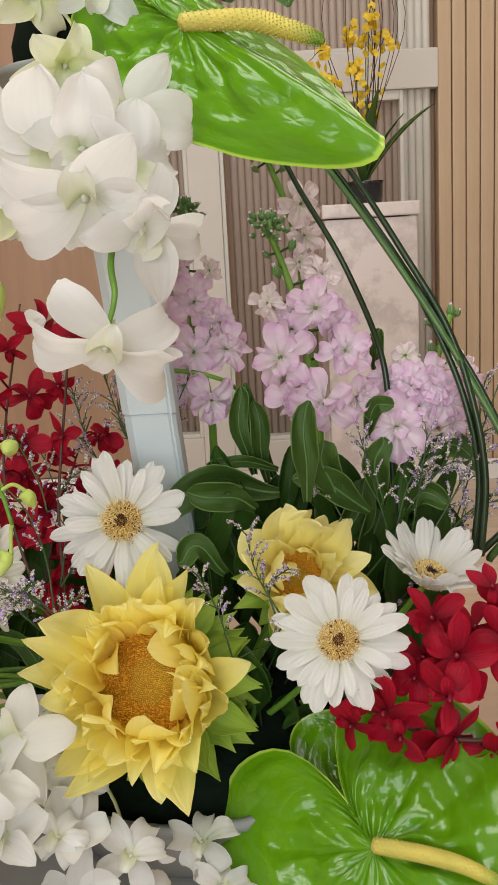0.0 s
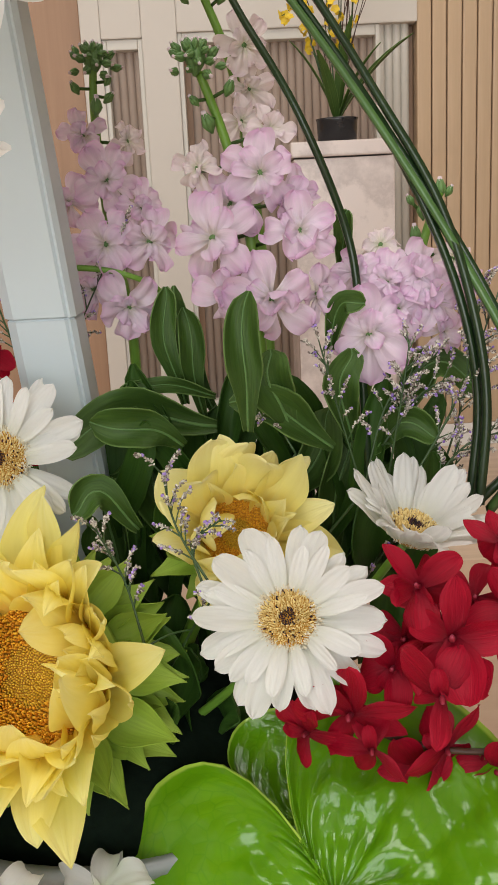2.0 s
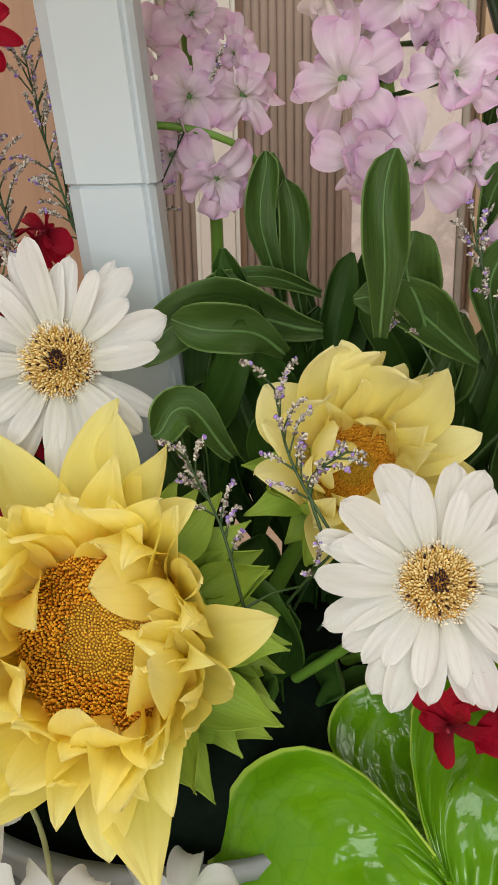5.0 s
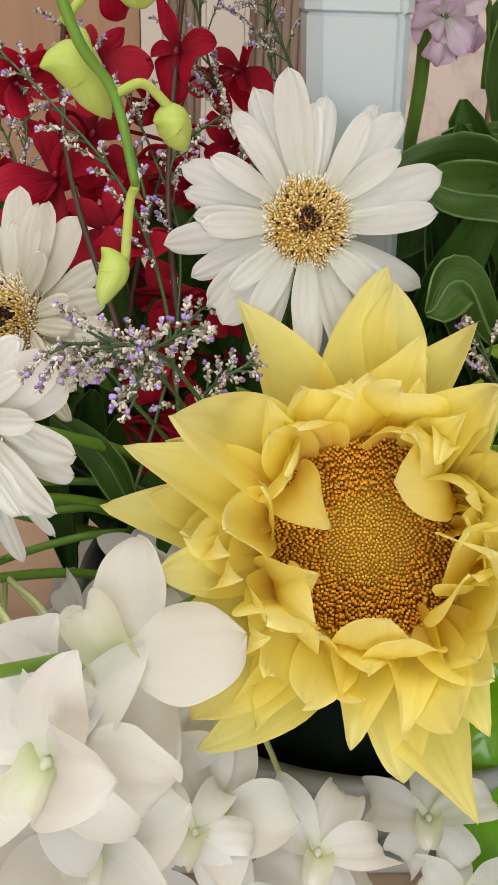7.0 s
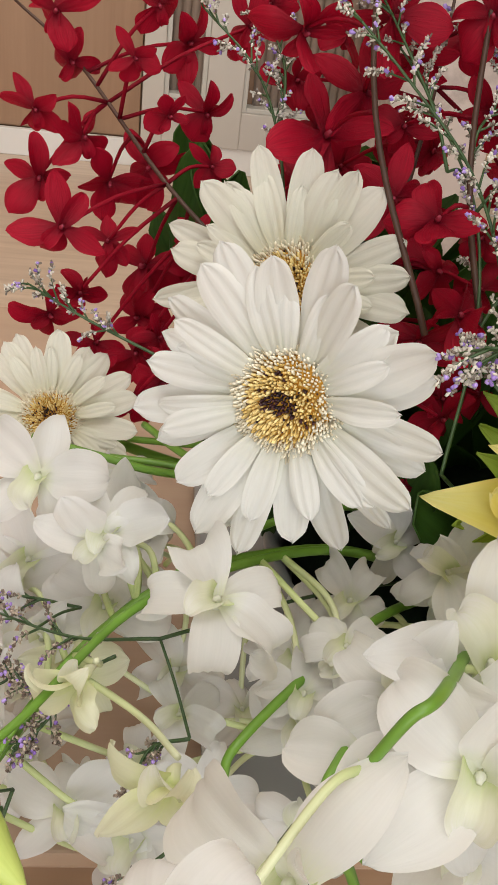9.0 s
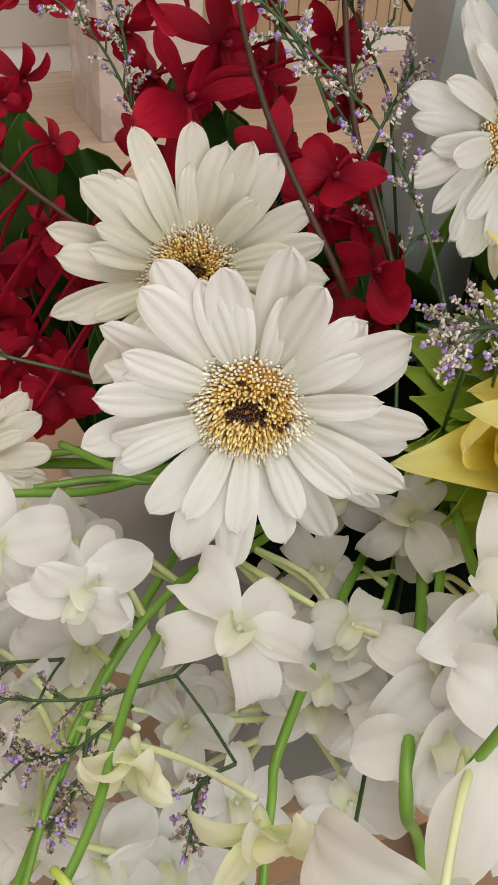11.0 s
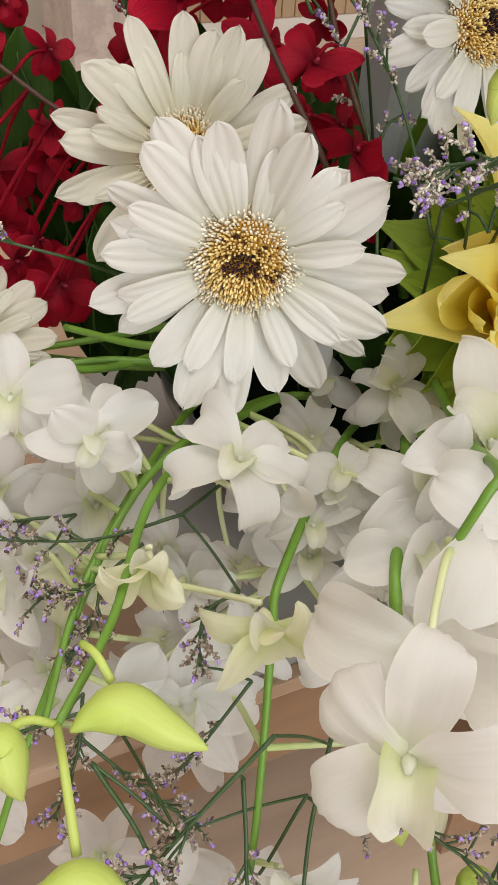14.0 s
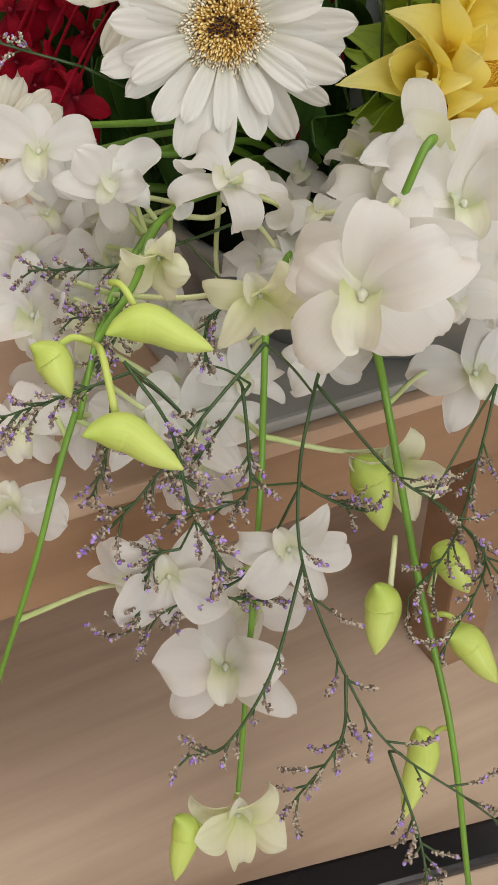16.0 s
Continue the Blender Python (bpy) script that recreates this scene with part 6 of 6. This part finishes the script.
# ---- fillers: limonium ----
def limonium(label, branches, seed, size=0.0021, mat=None, done=None, reach=0.035):
    rng = random.Random(seed)
    base = Vector(branches[0][0][0])
    spray = thing("limonium_spray", base, label, "filler flower", "limonium sprays")
    calyx = Geo()
    for path, count, length in branches:
        count = int(count * 1.4)
        start = Vector(path[0])
        loose = all((start - q).length > 0.008 for q in done)
        c = smooth(path, 8)
        done += c
        q = min(done[:-len(c)] or [start + Vector((0, 0, 9))], key=lambda v: (v - start).length)
        if loose and (q - start).length < reach:
            part("stem", Geo().tube([q, q.lerp(start, 0.5) + Vector((0, 0, 0.002)), start], (0.0006, 0.0007), 5, steps=6).mesh("stem", STEM_DARK), spray, Matrix())
        elif loose and start.z > 0.40:
            part("stem", Geo().tube([foot(start), foot(start).lerp(start, 0.5) + Vector((0, 0, 0.006)), start] if start.z < 0.66 else [start, start + Vector((0, 0.02, -0.03))], (0.0010, 0.0009), 5, steps=8).mesh("stem", STEM_DARK), spray, Matrix())
        stems = Geo().tube(c, (0.0009, 0.0005), 5)
        n = len(c)
        for k in range(count):
            t = (0.25 + 0.75 * (k + rng.random()) / count) * (n - 1.01)
            i = int(t)
            p = c[i].lerp(c[i + 1], t - i)
            d = (c[i + 1] - c[i]).normalized()
            s = Vector([rng.uniform(-1, 1) for _ in range(3)])
            s = (s - d * s.dot(d)).normalized()
            way = (d * 0.7 + s * rng.uniform(0.5, 0.9)).normalized()
            ln = length * rng.uniform(0.45, 1.0)
            tip = p + way * ln + Vector((0, 0, rng.uniform(-0.2, 0.2))) * ln
            tw = smooth([p, p.lerp(tip, 0.5) + d * ln * 0.12, tip], 5)
            stems.tube(tw, (0.0006, 0.0003), 4)
            m = max(6, int(ln / (size * 0.34)))
            for j in range(m):
                f = (0.3 + 0.7 * j / m) * (len(tw) - 1.01)
                q = tw[int(f)].lerp(tw[int(f) + 1], f - int(f))
                o = Vector([rng.uniform(-1, 1) for _ in range(3)]).normalized()
                lilac = rng.random() < (0.06 if j < m - 2 else 0.42)
                calyx.spike(q, o + way * 0.7, size * rng.uniform(0.24, 0.4) * (1.5 if lilac else 1), size * rng.uniform(0.8, 1.3), 5, 1 if lilac else 0, 0.75)
        part("branchwork", stems.mesh("branchwork", STEM_DARK), spray, Matrix(), "wiry dark twigs", "stuff")
    part("blossom", calyx.mesh("blossom", mat or CALYX, CALYX_LILAC), spray, Matrix(), "tiny papery white and lilac florets", "stuff")


LIM_LOW = [
    (((-0.279, 0.554, 0.451), (-0.3, 0.53, 0.426), (-0.31, 0.507, 0.392), (-0.306, 0.472, 0.351), (-0.297, 0.447, 0.327), (-0.274, 0.42, 0.309), (-0.26, 0.403, 0.297)), 9, 0.0276),
    (((-0.31, 0.507, 0.392), (-0.335, 0.488, 0.353), (-0.362, 0.48, 0.327), (-0.379, 0.485, 0.323)), 8, 0.0188),
    (((-0.27, 0.568, 0.44), (-0.248, 0.529, 0.405), (-0.229, 0.506, 0.39), (-0.214, 0.476, 0.362)), 9, 0.0242),
    (((-0.306, 0.472, 0.352), (-0.316, 0.458, 0.329), (-0.342, 0.453, 0.307)), 9, 0.0213),
    (((-0.315, 0.536, 0.491), (-0.345, 0.532, 0.467), (-0.376, 0.526, 0.442), (-0.389, 0.525, 0.432)), 12, 0.0226),
    (((-0.324, 0.538, 0.471), (-0.329, 0.523, 0.45), (-0.336, 0.514, 0.435), (-0.366, 0.523, 0.428)), 12, 0.0186),
    (((-0.353, 0.595, 0.455), (-0.381, 0.602, 0.447), (-0.411, 0.611, 0.438)), 12, 0.0206),
    (((-0.181, 0.542, 0.429), (-0.197, 0.528, 0.402), (-0.222, 0.51, 0.366), (-0.249, 0.506, 0.343)), 12, 0.0253),
    (((-0.29, 0.455, 0.308), (-0.288, 0.428, 0.276), (-0.291, 0.412, 0.255)), 9, 0.0210),
    (((-0.37, 0.55, 0.49), (-0.361, 0.528, 0.469), (-0.362, 0.507, 0.444), (-0.356, 0.488, 0.425)), 14, 0.0198),
    (((-0.3, 0.65, 0.486), (-0.335, 0.66, 0.476), (-0.374, 0.678, 0.474)), 10, 0.0169),
    (((-0.229, 0.506, 0.39), (-0.221, 0.486, 0.371), (-0.252, 0.473, 0.336)), 10, 0.0215),
    (((-0.354, 0.624, 0.428), (-0.362, 0.611, 0.407), (-0.376, 0.601, 0.386)), 12, 0.0165),
    (((-0.36, 0.616, 0.414), (-0.341, 0.593, 0.398), (-0.324, 0.574, 0.386)), 14, 0.0177),
    (((-0.34, 0.578, 0.355), (-0.354, 0.581, 0.35), (-0.37, 0.568, 0.324)), 12, 0.0196),
    (((-0.272, 0.574, 0.376), (-0.308, 0.562, 0.339), (-0.343, 0.569, 0.326), (-0.379, 0.575, 0.31)), 16, 0.0226),
    (((-0.327, 0.563, 0.328), (-0.316, 0.556, 0.327), (-0.3, 0.548, 0.328)), 9, 0.0151),
    (((-0.287, 0.62, 0.464), (-0.302, 0.621, 0.456), (-0.309, 0.61, 0.439)), 12, 0.0141),
    (((-0.317, 0.651, 0.475), (-0.343, 0.651, 0.458), (-0.361, 0.657, 0.454)), 14, 0.0191),
    (((-0.334, 0.653, 0.466), (-0.343, 0.642, 0.447), (-0.356, 0.638, 0.435)), 12, 0.0167),
    (((-0.334, 0.692, 0.463), (-0.363, 0.703, 0.458), (-0.385, 0.703, 0.445)), 12, 0.0180),
    (((-0.272, 0.573, 0.375), (-0.258, 0.56, 0.367), (-0.246, 0.55, 0.364)), 8, 0.0176),
    (((-0.286, 0.606, 0.423), (-0.312, 0.6, 0.399), (-0.326, 0.598, 0.388)), 10, 0.0147),
]
LIM_MID = [
    (((-0.188, 0.692, 0.543), (-0.174, 0.73, 0.59), (-0.173, 0.768, 0.631), (-0.186, 0.801, 0.66), (-0.199, 0.828, 0.68), (-0.21, 0.844, 0.692)), 9, 0.0242),
    (((-0.174, 0.73, 0.59), (-0.164, 0.738, 0.604), (-0.156, 0.738, 0.609)), 5, 0.0088),
    (((-0.173, 0.768, 0.631), (-0.156, 0.778, 0.651), (-0.145, 0.784, 0.663)), 9, 0.0154),
    (((-0.188, 0.658, 0.6), (-0.179, 0.63, 0.622), (-0.174, 0.616, 0.633), (-0.162, 0.611, 0.642)), 12, 0.0143),
    (((-0.188, 0.641, 0.613), (-0.179, 0.618, 0.625), (-0.18, 0.6, 0.621)), 8, 0.0092),
    (((-0.202, 0.673, 0.608), (-0.184, 0.673, 0.602), (-0.198, 0.673, 0.611)), 7, 0.0110),
    (((-0.249, 0.812, 0.604), (-0.255, 0.833, 0.639), (-0.268, 0.849, 0.667), (-0.295, 0.865, 0.69)), 12, 0.0220),
    (((-0.255, 0.833, 0.639), (-0.254, 0.849, 0.668), (-0.264, 0.862, 0.689)), 10, 0.0165),
    (((-0.188, 0.773, 0.646), (-0.195, 0.785, 0.667), (-0.212, 0.803, 0.695), (-0.223, 0.813, 0.711)), 10, 0.0196),
    (((-0.178, 0.768, 0.639), (-0.175, 0.782, 0.664), (-0.154, 0.79, 0.681)), 9, 0.0171),
    (((-0.15, 0.685, 0.551), (-0.17, 0.664, 0.597), (-0.186, 0.661, 0.613), (-0.205, 0.651, 0.614)), 14, 0.0162),
    (((-0.166, 0.654, 0.588), (-0.158, 0.66, 0.601), (-0.142, 0.664, 0.611)), 10, 0.0123),
    (((-0.169, 0.685, 0.573), (-0.177, 0.709, 0.622), (-0.193, 0.728, 0.658), (-0.221, 0.744, 0.687), (-0.244, 0.754, 0.707)), 14, 0.0204),
    (((-0.3, 0.79, 0.537), (-0.343, 0.802, 0.552), (-0.372, 0.812, 0.564)), 12, 0.0197),
]
LIM_UP = [
    (((-0.019, 0.712, 0.512), (0.014, 0.667, 0.578), (0.05, 0.67, 0.59)), 10, 0.0215),
    (((0.014, 0.671, 0.575), (-0.007, 0.681, 0.613), (-0.014, 0.689, 0.644)), 9, 0.0231),
    (((-0.029, 0.669, 0.547), (-0.039, 0.679, 0.584), (-0.054, 0.686, 0.614)), 11, 0.0248),
    (((0.006, 0.673, 0.581), (0.001, 0.679, 0.604), (0.018, 0.682, 0.617)), 9, 0.0163),
    (((0.109, 0.752, 0.607), (0.092, 0.753, 0.672), (0.085, 0.76, 0.702)), 10, 0.0245),
    (((0.124, 0.755, 0.603), (0.134, 0.751, 0.665), (0.142, 0.761, 0.703)), 12, 0.0275),
    (((0.124, 0.764, 0.634), (0.15, 0.772, 0.664), (0.166, 0.774, 0.673)), 10, 0.0223),
    (((0.066, 0.744, 0.637), (0.054, 0.749, 0.658), (0.045, 0.75, 0.661)), 7, 0.0184),
    (((0.094, 0.809, 0.487), (0.141, 0.789, 0.568), (0.205, 0.805, 0.633)), 14, 0.0377),
    (((0.178, 0.835, 0.588), (0.202, 0.852, 0.655), (0.217, 0.87, 0.726)), 14, 0.0367),
    (((0.131, 0.746, 0.60), (0.171, 0.758, 0.663), (0.206, 0.773, 0.742)), 14, 0.0363),
    (((0.137, 0.749, 0.582), (0.172, 0.757, 0.629), (0.210, 0.76, 0.643)), 12, 0.0323),
    (((0.108, 0.748, 0.606), (0.127, 0.757, 0.665), (0.158, 0.760, 0.692)), 12, 0.0274),
    (((-0.105, 0.808, 0.663), (-0.135, 0.845, 0.733), (-0.148, 0.858, 0.791)), 16, 0.0377),
    (((-0.129, 0.824, 0.638), (-0.158, 0.836, 0.692), (-0.172, 0.848, 0.745)), 14, 0.0377),
    (((-0.069, 0.846, 0.651), (-0.09, 0.853, 0.684), (-0.052, 0.871, 0.768)), 10, 0.0330),
    (((-0.107, 0.85, 0.669), (-0.132, 0.86, 0.708), (-0.118, 0.873, 0.772)), 12, 0.0330),
    (((-0.159, 0.652, 0.598), (-0.176, 0.637, 0.624), (-0.206, 0.638, 0.626)), 12, 0.0257),
    (((-0.192, 0.583, 0.842), (-0.179, 0.592, 0.885), (-0.188, 0.597, 0.907)), 8, 0.0147),
]
for k, (label, rows) in enumerate((("wiry limonium spray trailing below the bowl", LIM_LOW), ("wiry limonium spray with lilac tips among red orchids", LIM_MID), ("wiry limonium spray between the stock spikes", LIM_UP))):
    twigs = []
    for j in range(0, len(rows), 3):
        limonium(label, rows[j:j + 3], 10 * k + j, 0.0018, CALYX if k else CALYX_BROWN, twigs, 0.035 if k else 0.08)
